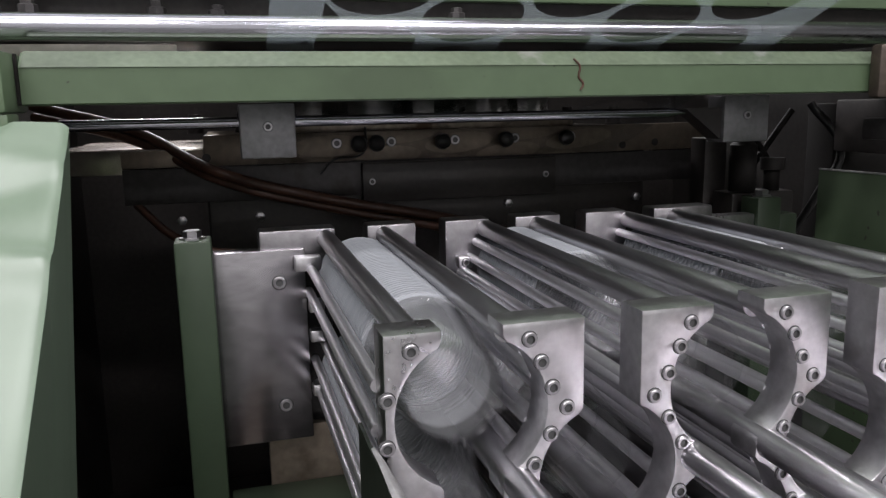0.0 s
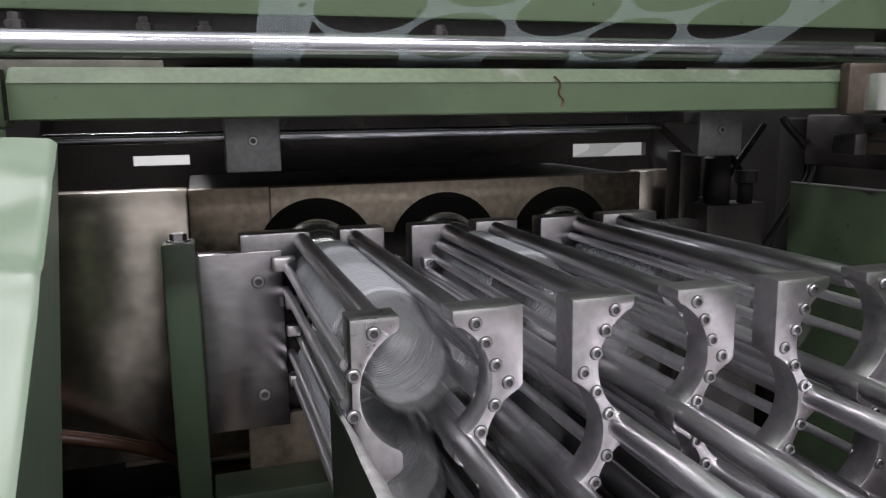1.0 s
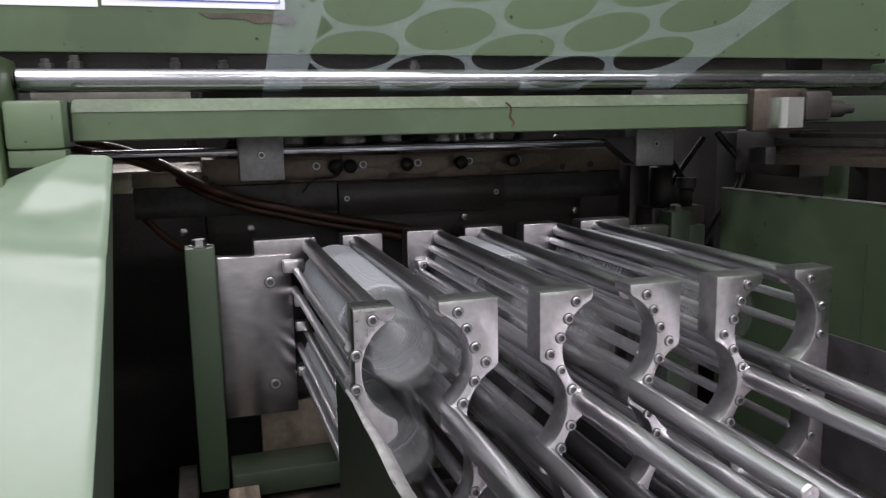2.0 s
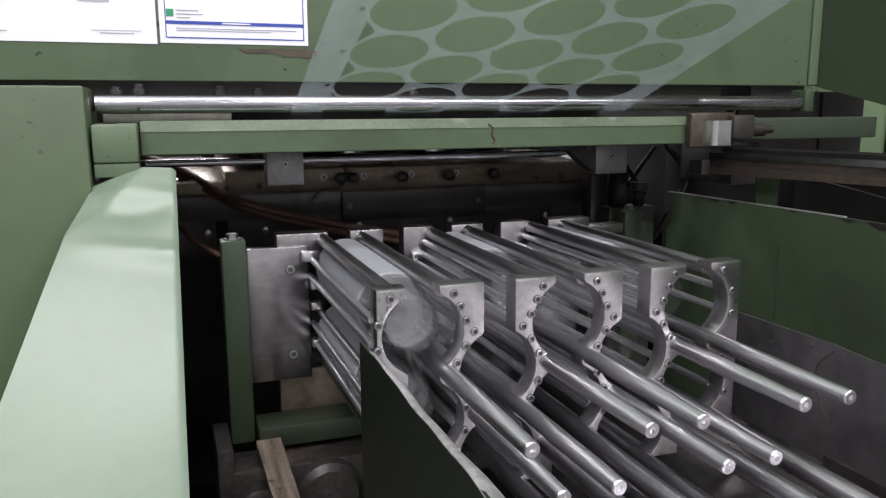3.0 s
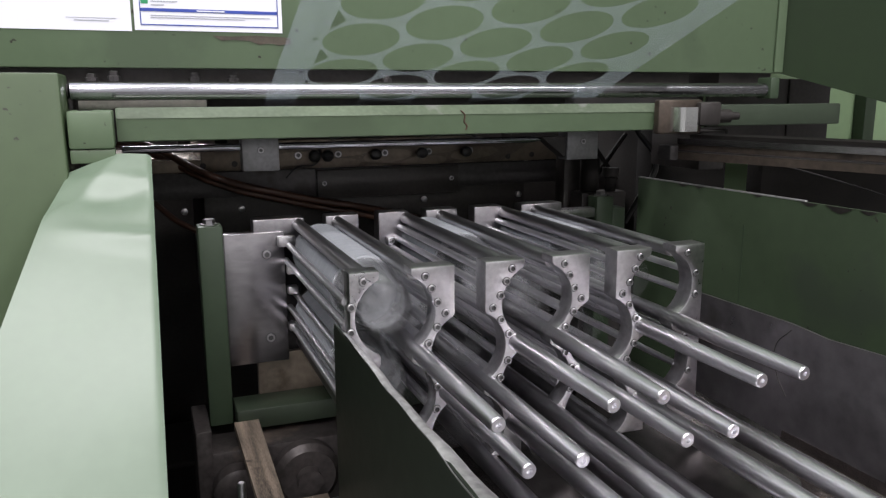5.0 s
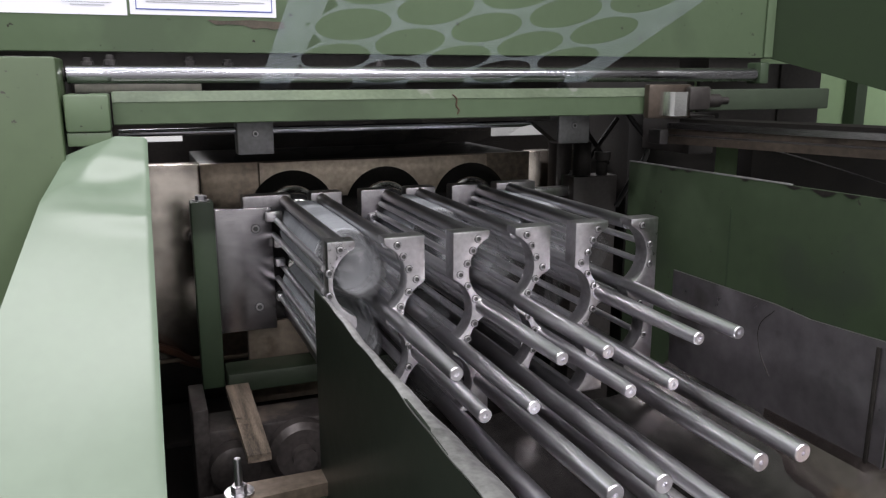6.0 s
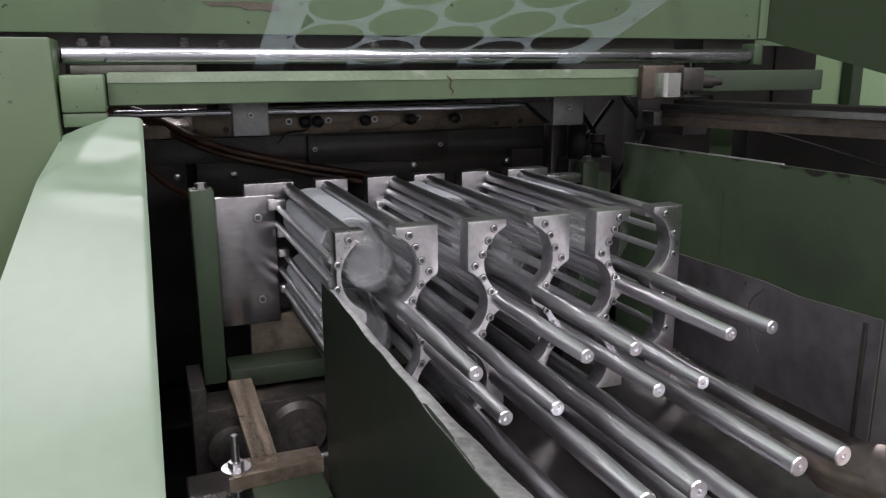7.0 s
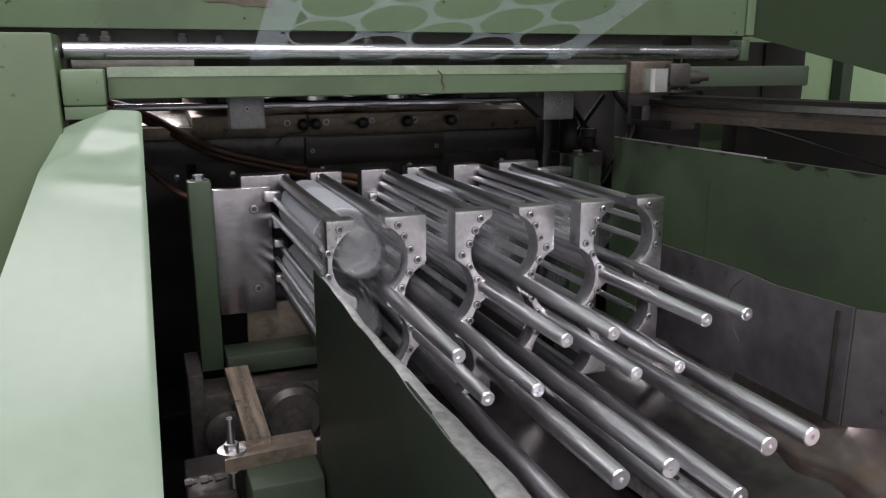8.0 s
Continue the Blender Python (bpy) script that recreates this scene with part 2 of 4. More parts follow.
def lathe(profile, axis="z", n=24, closed=False):
    """A turned body: rows of (radius, along); axis x, y or z."""
    bm = bmesh.new()
    rings = []
    for r, a in profile:
        ring = []
        for i in range(n):
            c, s = math.cos(2 * math.pi * i / n) * r, math.sin(2 * math.pi * i / n) * r
            ring.append(bm.verts.new({"z": (c, s, a), "y": (c, a, s), "x": (a, c, s)}[axis]))
        rings.append(ring)
    for p, q in zip(rings, rings[1:]):
        for i in range(n):
            bm.faces.new((p[i], p[(i + 1) % n], q[(i + 1) % n], q[i]))
    if not closed:
        bm.faces.new(rings[0]), bm.faces.new(rings[-1])
    bmesh.ops.recalc_face_normals(bm, faces=bm.faces)
    return bm


def moved(bm, x=0, y=0, z=0):
    bmesh.ops.translate(bm, verts=bm.verts, vec=(x, y, z))
    return bm


def turned(bm, m):
    bmesh.ops.transform(bm, matrix=m, verts=bm.verts)
    return bm


def prism(points, axis, a0, a1, bevel=0.0):
    """A flat outline drawn out along an axis. Points are (y,z), (x,z) or (x,y) for axis x, y or z."""
    bm = bmesh.new()
    put = {"x": lambda p, a: (a, p[0], p[1]), "y": lambda p, a: (p[0], a, p[1]), "z": lambda p, a: (p[0], p[1], a)}[axis]
    one = [bm.verts.new(put(p, a0)) for p in points]
    two = [bm.verts.new(put(p, a1)) for p in points]
    bm.faces.new(one), bm.faces.new(two)
    for i in range(len(points)):
        j = (i + 1) % len(points)
        bm.faces.new((one[i], one[j], two[j], two[i]))
    bmesh.ops.recalc_face_normals(bm, faces=bm.faces)
    if bevel:
        bmesh.ops.bevel(bm, geom=[e for e in bm.edges], offset=bevel, segments=2, affect="EDGES", profile=0.5)
    return bm


def mesh_of(name, bm, mat, smooth=True):
    me = bpy.data.meshes.new(name)
    bm.to_mesh(me)
    bm.free()
    me.materials.append(mat)
    if smooth:
        for p in me.polygons:
            p.use_smooth = True
        me.set_sharp_from_angle(angle=radians(35))
    return me


def part(name, bm, mat, parent, label=""):
    ob = new(name, mesh_of(name, bm, mat))
    ob.parent = parent
    return tagged(ob, label)


def again(name, me, parent, m):
    """One more piece on a mesh that exists."""
    ob = new(name, me)
    ob.parent = parent
    ob.matrix_basis = m
    return ob


def thing(name, label, category, m=None, group="", kind=""):
    ob = new(name)
    if m is not None:
        ob.matrix_basis = m
    return tagged(ob, label, category, group, kind)


def solid(name, bm, mat, label, category="", group="", kind="", m=None):
    ob = new(name, mesh_of(name, bm, mat))
    if m is not None:
        ob.matrix_basis = m
    return tagged(ob, label, category, group, kind)


def tube(name, points, radius, mat, parent=None, label="", category=""):
    cu = bpy.data.curves.new(name, "CURVE")
    cu.dimensions, cu.bevel_depth, cu.bevel_resolution, cu.resolution_u = "3D", radius, 3, 8
    sp = cu.splines.new("BEZIER")
    sp.bezier_points.add(len(points) - 1)
    for bp, p in zip(sp.bezier_points, points):
        bp.co, bp.handle_left_type, bp.handle_right_type = p, "AUTO", "AUTO"
    cu.materials.append(mat)
    ob = new(name, cu)
    ob.parent = parent
    return tagged(ob, label, category)


def cap_screw(r=0.005):
    """A socket head screw whose head faces -y, with its washer."""
    return lathe([(r * 1.16, 0.0), (r * 1.16, -0.0006), (r, -0.0008), (r, -0.0045), (r * 0.88, -0.0053), (r * 0.6, -0.0053), (r * 0.56, -0.001), (0.0003, -0.001)], "y", 14)




def screw_mesh(r):
    me = mesh_of("screw", cap_screw(r), BOLT)
    me.materials.append(SOCKET)
    for p in me.polygons:
        d = math.hypot(p.center.x, p.center.z)
        if r * 1.02 < d or d < r * 0.62 and p.center.y > -0.0052:
            p.material_index = 1
    for v in me.vertices:
        v.co.y *= 0.5
    return me


SCREW = screw_mesh(0.0049)
SCREW_BIG = screw_mesh(0.0072)

# ---- hall ----
solid("floor", box(-6, 7, -6, 6, -0.1, 0.0, 0), CONCRETE, "grey concrete hall floor", kind="structure")
solid("ceiling", box(-6, 7, -6, 6, 4.0, 4.1, 0), WHITE_WALL, "white hall ceiling", kind="structure")
solid("wall_north", box(-6, 7, 6.0, 6.1, 0, 4.0, 0), WHITE_WALL, "white hall wall", kind="structure")
solid("wall_south", box(-6, 7, -6.1, -6.0, 0, 4.0, 0), WHITE_WALL, "white hall wall", kind="structure")
solid("wall_west", box(-6.1, -6.0, -6, 6, 0, 4.0, 0), WHITE_WALL, "white hall wall", kind="structure")
solid("wall_east", box(7.0, 7.1, -6, 6, 0, 4.0, 0), WHITE_WALL, "white hall wall", kind="structure")

# ---- the machine's frame ----
PITCH, R = 0.1935, 0.051
ROW_Z = (0.943, 0.888, 0.833, 0.778)
COLS = ((0.078, 0.2715, 0.465), (0.1748, 0.3683))
WEB_COLS = ((0.078, 0.268, 0.458), (0.173, 0.363))


def sheet_patch(points, thick, mat, name, parent, label=""):
    """A flat plate from its four or more corners in space, with thickness."""
    bm = bmesh.new()
    one = [bm.verts.new(p) for p in points]
    face = bm.faces.new(one)
    face.normal_update()
    out = bmesh.ops.extrude_face_region(bm, geom=[face])["geom"]
    bmesh.ops.translate(bm, verts=[v for v in out if isinstance(v, bmesh.types.BMVert)], vec=face.normal * thick)
    bmesh.ops.recalc_face_normals(bm, faces=bm.faces)
    return part(name, bm, mat, parent, label)


def machine_frame():
    f = thing("machine_frame", "green painted steel frame of a forming machine", "machine")
    part("front_beam", prism([(0.302, 1.1445), (0.3035, 1.143), (0.336, 1.143), (0.336, 1.1885), (0.3195, 1.1885), (0.302, 1.1745)], "x", -0.226, 0.70), GREEN_BEAM, f, "green painted cross beam with worn edge")
    part("worn_edge", prism([(0.3017, 1.1748), (0.3192, 1.1889), (0.3352, 1.1889), (0.3352, 1.1896), (0.3190, 1.1896), (0.3010, 1.1750)], "x", -0.224, 0.699), WORN_PAINT, f, "rubbed shiny paint along the upper edge")
    part("weld_gap", box(-0.2275, -0.2255, 0.296, 0.3015, 1.1435, 1.186, 0), BLACK_MATT, f)
    # pale colour stands in for the light gap between roller and ledge
    part("pale_strip", box(-0.275, -0.10, 0.3645, 0.3745, 1.187, 1.199, 0.001), PALE, f, "pale strip standing in for the light gap behind the roller")
    for x, h in ((-0.255, 0.010), (-0.225, 0.014), (-0.115, 0.012), (-0.06, 0.009), (0.18, 0.010)):
        part("pipe_fitting", moved(lathe([(0.009, 0.0), (0.009, h * 0.5), (0.006, h * 0.6), (0.006, h), (0.003, h + 0.001)], "z", 8), x, 0.3615, 1.226), GREY_STEEL, f)
    # the tail's darker green stands in for shade on this end
    part("beam_tail", box(0.7005, 1.115, 0.322, 0.337, 1.146, 1.186, 0.003), GREEN_LOW, f)
    part("beam_ledge", box(-0.30, 1.10, 0.3385, 0.362, 1.15, 1.185, 0.003), GREEN, f)
    panel = part("upper_panel", box(-1.2, 1.008, 0.376, 0.39, 1.245, 2.3, 0.003), GREEN, f, "large green painted sheet panel")
    part("residue", prism([(-0.085, 1.2935), (-0.06, 1.2925), (-0.02, 1.2945), (0.03, 1.2925), (0.031, 1.283), (0.012, 1.281), (0.002, 1.2835), (-0.018, 1.2815), (-0.03, 1.2865), (-0.055, 1.2875), (-0.072, 1.2865)], "y", 0.3745, 0.3755), TAPE, panel, "torn brown tape residue")
    part("corner_strip", box(0.985, 1.006, 0.371, 0.3755, 1.247, 2.3, 0.001), GREEN, f)
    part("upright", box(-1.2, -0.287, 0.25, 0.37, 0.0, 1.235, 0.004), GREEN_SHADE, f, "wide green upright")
    end = part("beam_end", box(-0.284, -0.228, 0.258, 0.337, 1.137, 1.187, 0.004), GREEN, f)
    part("slot", box(-0.27, -0.252, 0.27, 0.278, 1.1865, 1.1878, 0), BLACK, end)
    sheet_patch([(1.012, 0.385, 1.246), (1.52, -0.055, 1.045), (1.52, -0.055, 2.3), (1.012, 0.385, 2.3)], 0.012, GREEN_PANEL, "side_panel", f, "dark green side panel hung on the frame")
    part("right_upright", box(1.255, 1.385, 0.60, 0.66, 0.0, 1.24, 0.004), BLACK, f)
    # added black sheet that keeps the space above the cabinet gap dark
    part("shade_panel", box(1.021, 1.2545, 0.605, 0.615, 1.085, 1.24, 0.001), BLACK, f)
    part("upper_platen", box(-0.085, 0.625, 0.56, 1.15, 1.155, 1.24, 0.004), BLACK, f, "oily dark upper platen")
    part("foot", box(-0.6, 1.1, 0.95, 1.20, 0.0, 0.35, 0.004), BLACK, f)
    part("side_wall", box(-0.36, -0.34, 0.3715, 1.249, 0.0, 1.239, 0), BLACK, f)
    part("side_wall", box(1.0, 1.02, 0.62, 1.25, 0.0, 1.24, 0.002), BLACK, f)
    part("deck", box(-0.6, 1.1, -0.30, 0.95, 0.30, 0.34, 0.002), BLACK, f, "oily dark machine bed")
    # added black boxes that stop rear light showing between panel and roller
    part("gap_blocker", box(-1.2, 0.80, 0.395, 0.54, 1.205, 1.6, 0.002), BLACK, f)
    part("gap_blocker", box(0.87, 1.0, 0.395, 0.54, 1.205, 1.6, 0.002), BLACK, f)
    tube("scratch", [(0.285, 0.3015, 1.181), (0.292, 0.3015, 1.174), (0.291, 0.3015, 1.163), (0.296, 0.3015, 1.156), (0.293, 0.3015, 1.150)], 0.0012, HOSE, f, "dark brown scratch in the paint")
    # the rear wall leaves two openings to the bright hall behind
    for x0, x1, z0, z1 in ((-0.37, 1.03, 0.0, 1.018), (-0.37, 1.03, 1.068, 1.26), (-0.37, -0.20, 1.018, 1.068), (-0.20, -0.09, 1.018, 1.048), (-0.09, 0.79, 1.018, 1.068), (0.99, 1.03, 1.018, 1.068), (0.79, 0.99, 1.018, 1.036)):
        part("rear_wall", box(x0, x1, 1.25, 1.27, z0, z1, 0), BLACK, f)
    return f


def roller():
    f = thing("guide_roller", "polished chrome guide roller above the beam", "roller")
    part("shaft", moved(lathe([(0.008, -0.284), (0.0125, -0.282), (0.0125, 0.53)], "x", 32), 0, 0.344, 1.2125), CHROME, f)
    part("sleeve", moved(lathe([(0.0128, 0.5305), (0.0128, 0.70), (0.0122, 0.703), (0.0126, 0.706), (0.0126, 0.936), (0.008, 0.938)], "x", 32), 0, 0.344, 1.2125), SLEEVE, f, "dull grey steel sleeve")
    part("bearing", box(0.9385, 0.96, 0.328, 0.366, 1.196, 1.236, 0.003), GREEN_DARK, f)
    part("bearing", moved(lathe([(0.006, -0.2865), (0.0105, -0.2865), (0.0105, -0.2845)], "x", 20), 0, 0.344, 1.2125), BLACK, f)
    return f


machine_frame()
roller()


def tie_shaft():
    f = thing("tie_shaft", "thin polished shaft under the beam in two blocks", "shaft")
    part("shaft", moved(lathe([(0.002, -0.225), (0.006, -0.224), (0.006, 0.48), (0.002, 0.505)], "x", 20), 0, 0.44, 1.123), CHROME, f)
    for x0, x1 in ((-0.045, 0.014), (0.553, 0.620)):
        b = part("clamp_block", box(x0, x1, 0.425, 0.462, 1.084, 1.1425, 0.002), CLAMP, f, "grey steel clamp block")
        again("screw", SCREW, b, pose((x0 + x1) / 2, 0.425, 1.118))
    part("gusset", prism([(0.50, 1.128), (0.552, 1.128), (0.552, 1.088)], "y", 0.43, 0.46), BLACK, f)
    return f


tie_shaft()


def safety_switch():
    f = thing("limit_switch", "dark limit switch with a shiny bent clip on the beam", "switch")
    part("base_plate", box(0.652, 0.745, 0.284, 0.3005, 1.136, 1.196, 0.004), RUSTY, f, "dark brown base plate")
    part("body", box(0.728, 0.775, 0.268, 0.2835, 1.15, 1.192, 0.005), BLACK, f)
    part("plunger", moved(lathe([(0.012, 0.0), (0.012, 0.03), (0.007, 0.034), (0.007, 0.05)], "x", 16), 0.776, 0.286, 1.166), BLACK, f)
    part("clip", prism([(0.676, 0.284), (0.680, 0.262), (0.686, 0.255), (0.712, 0.255), (0.720, 0.262), (0.722, 0.2715), (0.719, 0.2715), (0.717, 0.264), (0.711, 0.2585), (0.688, 0.2585), (0.683, 0.264), (0.679, 0.284)], "z", 1.141, 1.183), BRIGHT, f, "shiny bent metal clip")
    return f


safety_switch()


def notice(x0, x1, z0, z1, framed):
    f = thing("notice_sheet", "white printed notice with a blue border" if framed else "white printed notice taped to the panel", "notice", group="notices on the panel")
    y = 0.3745
    part("sheet", box(x0, x1, y, y + 0.0012, z0, z1, 0), PAPER, f)
    if framed:
        a, b, c, d = x0 + 0.008, x1 - 0.006, z0 + 0.007, z1 - 0.007
        for p, q, r, t in ((a, b, c, c + 0.0015), (a, a + 0.0012, c, d), (b - 0.0012, b, c, d), (a, b, z0 + 0.0265, z0 + 0.031)):
            part("blue_line", box(p, q, y - 0.0008, y - 0.0002, r, t, 0), BLUE, f)
        part("text_bar", box((a + b) / 2 - 0.02, (a + b) / 2 + 0.02, y - 0.0014, y - 0.001, z0 + 0.0278, z0 + 0.0295, 0), PAPER, f)
        part("text_bar", box(a + 0.014, b - 0.012, y - 0.0008, y - 0.0002, z0 + 0.0205, z0 + 0.0215, 0), INK, f)
        part("text_bar", box(a + 0.014, b - 0.05, y - 0.0008, y - 0.0002, z0 + 0.0175, z0 + 0.0185, 0), INK, f)
        part("green_mark", box(a + 0.002, a + 0.012, y - 0.0008, y - 0.0002, z0 + 0.037, z0 + 0.047, 0), SIGN_GREEN, f)
        for i, w in enumerate((0.03, 0.036, 0.018)):
            part("text_bar", box(a + 0.016, a + 0.016 + w, y - 0.0008, y - 0.0002, z0 + 0.045 - 0.005 * i, z0 + 0.0463 - 0.005 * i, 0), INK, f)
        for i in range(9):
            part("text_bar", box(a + 0.016, b - 0.02 - 0.012 * (i % 3), y - 0.0008, y - 0.0002, z0 + 0.07 + 0.012 * i, z0 + 0.0712 + 0.012 * i, 0), INK, f)
    else:
        part("rule", box(x1 - 0.085, x1 - 0.02, y - 0.0008, y - 0.0002, z0 + 0.017, z0 + 0.0176, 0), INK, f)
        part("text_bar", box(x1 - 0.075, x1 - 0.03, y - 0.0008, y - 0.0002, z0 + 0.013, z0 + 0.0142, 0), INK, f)
        part("text_bar", box(x0 + 0.05, x0 + 0.085, y - 0.0008, y - 0.0002, z0 + 0.0125, z0 + 0.014, 0), INK, f)
        part("sketch", box(x1 - 0.10, x1 - 0.06, y - 0.0008, y - 0.0002, z0 + 0.055, z0 + 0.075, 0), INK, f)
    return f


notice(-0.192, 0.019, 1.299, 1.60, True)
notice(-0.47, -0.196, 1.297, 1.60, False)


def cover_point(u, v):
    """A place on the sheet cover: u runs down its length, v across it."""
    xl, xr = -0.287 - 0.195 * u, -0.184 - 0.018 * u
    dent = -0.010 * math.exp(-((u - 0.085) / 0.03) ** 2) * math.sin(math.pi * v) + 0.007 * math.exp(-((u - 0.165 - 0.03 * v) / 0.018) ** 2) * v + 0.0018 * math.sin(9 * u + 3 * v)
    dent += 0.004 * math.exp(-((u - 0.04 - 0.02 * v) / 0.010) ** 2) * v
    lip = -0.004 * max(0.0, (v - 0.93) / 0.07) ** 2
    # a fold runs slantwise down the cover; the strip beyond it falls away
    fold = -0.34 * max(0.0, 0.60 - 4.2 * u - v) * (xr - xl)
    return Vector((xl + (xr - xl) * v, 0.262 - 0.55 * u + dent * 0.7, 1.128 - 0.50 * u + dent * 1.4 + lip + fold))


def cover_arm():
    """The bent sheet cover that falls away from the beam's end, dented near its top."""
    bm = bmesh.new()
    n, w = 96, 48
    rows = [[bm.verts.new(cover_point(i / n, j / w)) for j in range(w + 1)] for i in range(n + 1)]
    for a, b in zip(rows, rows[1:]):
        for j in range(w):
            bm.faces.new((a[j], a[j + 1], b[j + 1], b[j]))
    # the sides of the cover drop down from its edges
    for side, off in ((-1, -0.06), (0, -0.0005)):
        low = [bm.verts.new((r[side].co.x + off, r[side].co.y, 0.34)) for r in rows]
        for i in range(n):
            bm.faces.new((rows[i][side], low[i], low[i + 1], rows[i + 1][side]))
    bmesh.ops.recalc_face_normals(bm, faces=bm.faces)
    f = thing("sheet_cover", "glossy light green bent sheet cover with dents", "cover")
    part("sheet", bm, GREEN_GLOSS, f)
    part("neck", box(-0.2835, -0.2285, 0.262, 0.30, 1.118, 1.1365, 0.002), GREEN, f)
    part("foot", box(-0.38, -0.25, -0.28, 0.24, 0.0, 0.339, 0.003), GREEN_DARK, f)
    return f


cover_arm()

# ---- stacking carriage ----
CARRIAGE = thing("stacking_carriage", "carriage with aluminium cup stacking cages", "machine")


def side_plate(k):
    """One snaking end plate: 0 to 5 from the first to the last."""
    xs = COLS[0][k // 2]
    right = k % 2 == 1
    z0, z1 = 0.735, 1.0
    if k == 0:
        flat = 0.021
    elif k == 5:
        flat = 0.534
    else:
        flat = xs + (0.077 if right else -0.075)
    sign = 1 if right else -1
    own = [(xs, ROW_Z[0]), (xs, ROW_Z[2])]
    nb = xs + sign * PITCH / 2
    others = [(nb, ROW_Z[1]), (nb, ROW_Z[3])] if 0 < k < 5 else []
    n = 72
    inner, outer = [], []
    for i in range(n + 1):
        z = z1 - (z1 - z0) * i / n
        a = xs + sign * 0.020
        for cx, cz in own:
            if abs(z - cz) < R:
                e = cx + sign * math.sqrt(R * R - (z - cz) ** 2)
                a = max(a, e) if right else min(a, e)
        b = flat
        for cx, cz in others:
            if abs(z - cz) < R:
                e = cx - sign * math.sqrt(R * R - (z - cz) ** 2)
                b = min(b, e) if right else max(b, e)
        if sign * (b - a) < 0.004:
            b = a + sign * 0.004
        inner.append((a, z)), outer.append((b, z))
    bm = bmesh.new()
    f = [[bm.verts.new((x, y, z)) for x, z in line] for line in (inner, outer) for y in (0.0, 0.03)]
    ia, ib, oa, ob = f
    for i in range(n):
        bm.faces.new((ia[i], oa[i], oa[i + 1], ia[i + 1]))
        bm.faces.new((ib[i], ob[i], ob[i + 1], ib[i + 1]))
        bm.faces.new((ia[i], ib[i], ib[i + 1], ia[i + 1]))
        bm.faces.new((oa[i], ob[i], ob[i + 1], oa[i + 1]))
    bm.faces.new((ia[0], ib[0], ob[0], oa[0])), bm.faces.new((ia[n], ib[n], ob[n], oa[n]))
    bmesh.ops.recalc_face_normals(bm, faces=bm.faces)
    rim = [e for e in bm.edges if e.calc_face_angle(0) > 1.2 and abs(e.verts[0].co.y - e.verts[1].co.y) < 1e-5]
    bmesh.ops.bevel(bm, geom=rim, offset=0.0012, segments=2, affect="EDGES", profile=0.5)
    return bm


def sheet_strip():
    """The worn strip that slopes towards the front under the cages."""
    bm = bmesh.new()
    pts = [(-0.086, 0.385, 0.672), (-0.046, 0.385, 0.672), (-0.050, 0.10, 0.672), (-0.084, 0.10, 0.672)]
    top = [bm.verts.new(p) for p in pts]
    low = [bm.verts.new((x, y, z - 0.012)) for x, y, z in pts]
    bm.faces.new(top), bm.faces.new(low)
    for i in range(4):
        bm.faces.new((top[i], top[(i + 1) % 4], low[(i + 1) % 4], low[i]))
    bmesh.ops.recalc_face_normals(bm, faces=bm.faces)
    return bm


def guard_mesh():
    return prism([(0.05, 0.60), (0.05, 0.926), (-0.16, 0.924), (-0.38, 0.922), (-0.62, 0.91), (-0.62, 0.60)], "x", 0.012, 0.0145)


def lip_mesh():
    """The folded top of the guard, bent over towards the rods and uneven along its length."""
    bm = bmesh.new()
    rows = []
    for i in range(33):
        u = i / 32
        y = 0.0 - 0.62 * u
        z = 0.9292 - 0.013 * u + 0.0012 * math.sin(17 * u) + 0.001 * math.sin(41 * u)
        w = 0.006 + 0.024 * u + 0.002 * math.sin(11 * u)
        rows.append([bm.verts.new((0.0115 + w * v, y, z + 0.002 * math.sin(3 * v) - 0.007 * v ** 2.0)) for v in (0, 0.25, 0.5, 0.75, 1.0)])
    for a, b in zip(rows, rows[1:]):
        for j in range(4):
            bm.faces.new((a[j], a[j + 1], b[j + 1], b[j]))
    bmesh.ops.recalc_face_normals(bm, faces=bm.faces)
    bmesh.ops.solidify(bm, geom=bm.faces[:], thickness=0.002)
    return bm


THIN = mesh_of("guide_rod", lathe([(0.0050, 0.028), (0.0050, 0.446)], "y", 14), ROD_GUIDE)
TOP_ROD = mesh_of("top_rod", lathe([(0.0102, 0.028), (0.0102, 0.446)], "y", 24), ROD_DULL)


def long_rod(tip, r0, r1, taper, mat):
    """A support rod with a drilled, slightly tapered free end."""
    prof = [(0.0003, tip + 0.004), (0.0026, tip + 0.004), (0.0030, tip), (r0 - 0.0012, tip), (r0, tip + 0.0014), (r0 + 0.0002, tip + 0.006)]
    return mesh_of("support_rod", lathe(prof + [(r1, taper), (r1, 0.446)], "y", 24), mat)


LONG_A = long_rod(-0.228, 0.0085, 0.0108, -0.09, ROD_SHORT)
LONG_C = long_rod(-0.345, 0.0116, 0.0131, -0.25, ROD_LONG)

SCREWS_A = ((0.038, 0.046), (0.046, 0.030), (0.054, 0.012), (0.0645, -0.003), (0.053, -0.020), (0.0415, -0.040))
SCREWS_OUT = ((0.040, 0.046), (0.0555, 0.016), (0.0565, -0.015))
SCREWS_C = ((0.0425, 0.034), (0.053, 0.012), (0.052, -0.018))
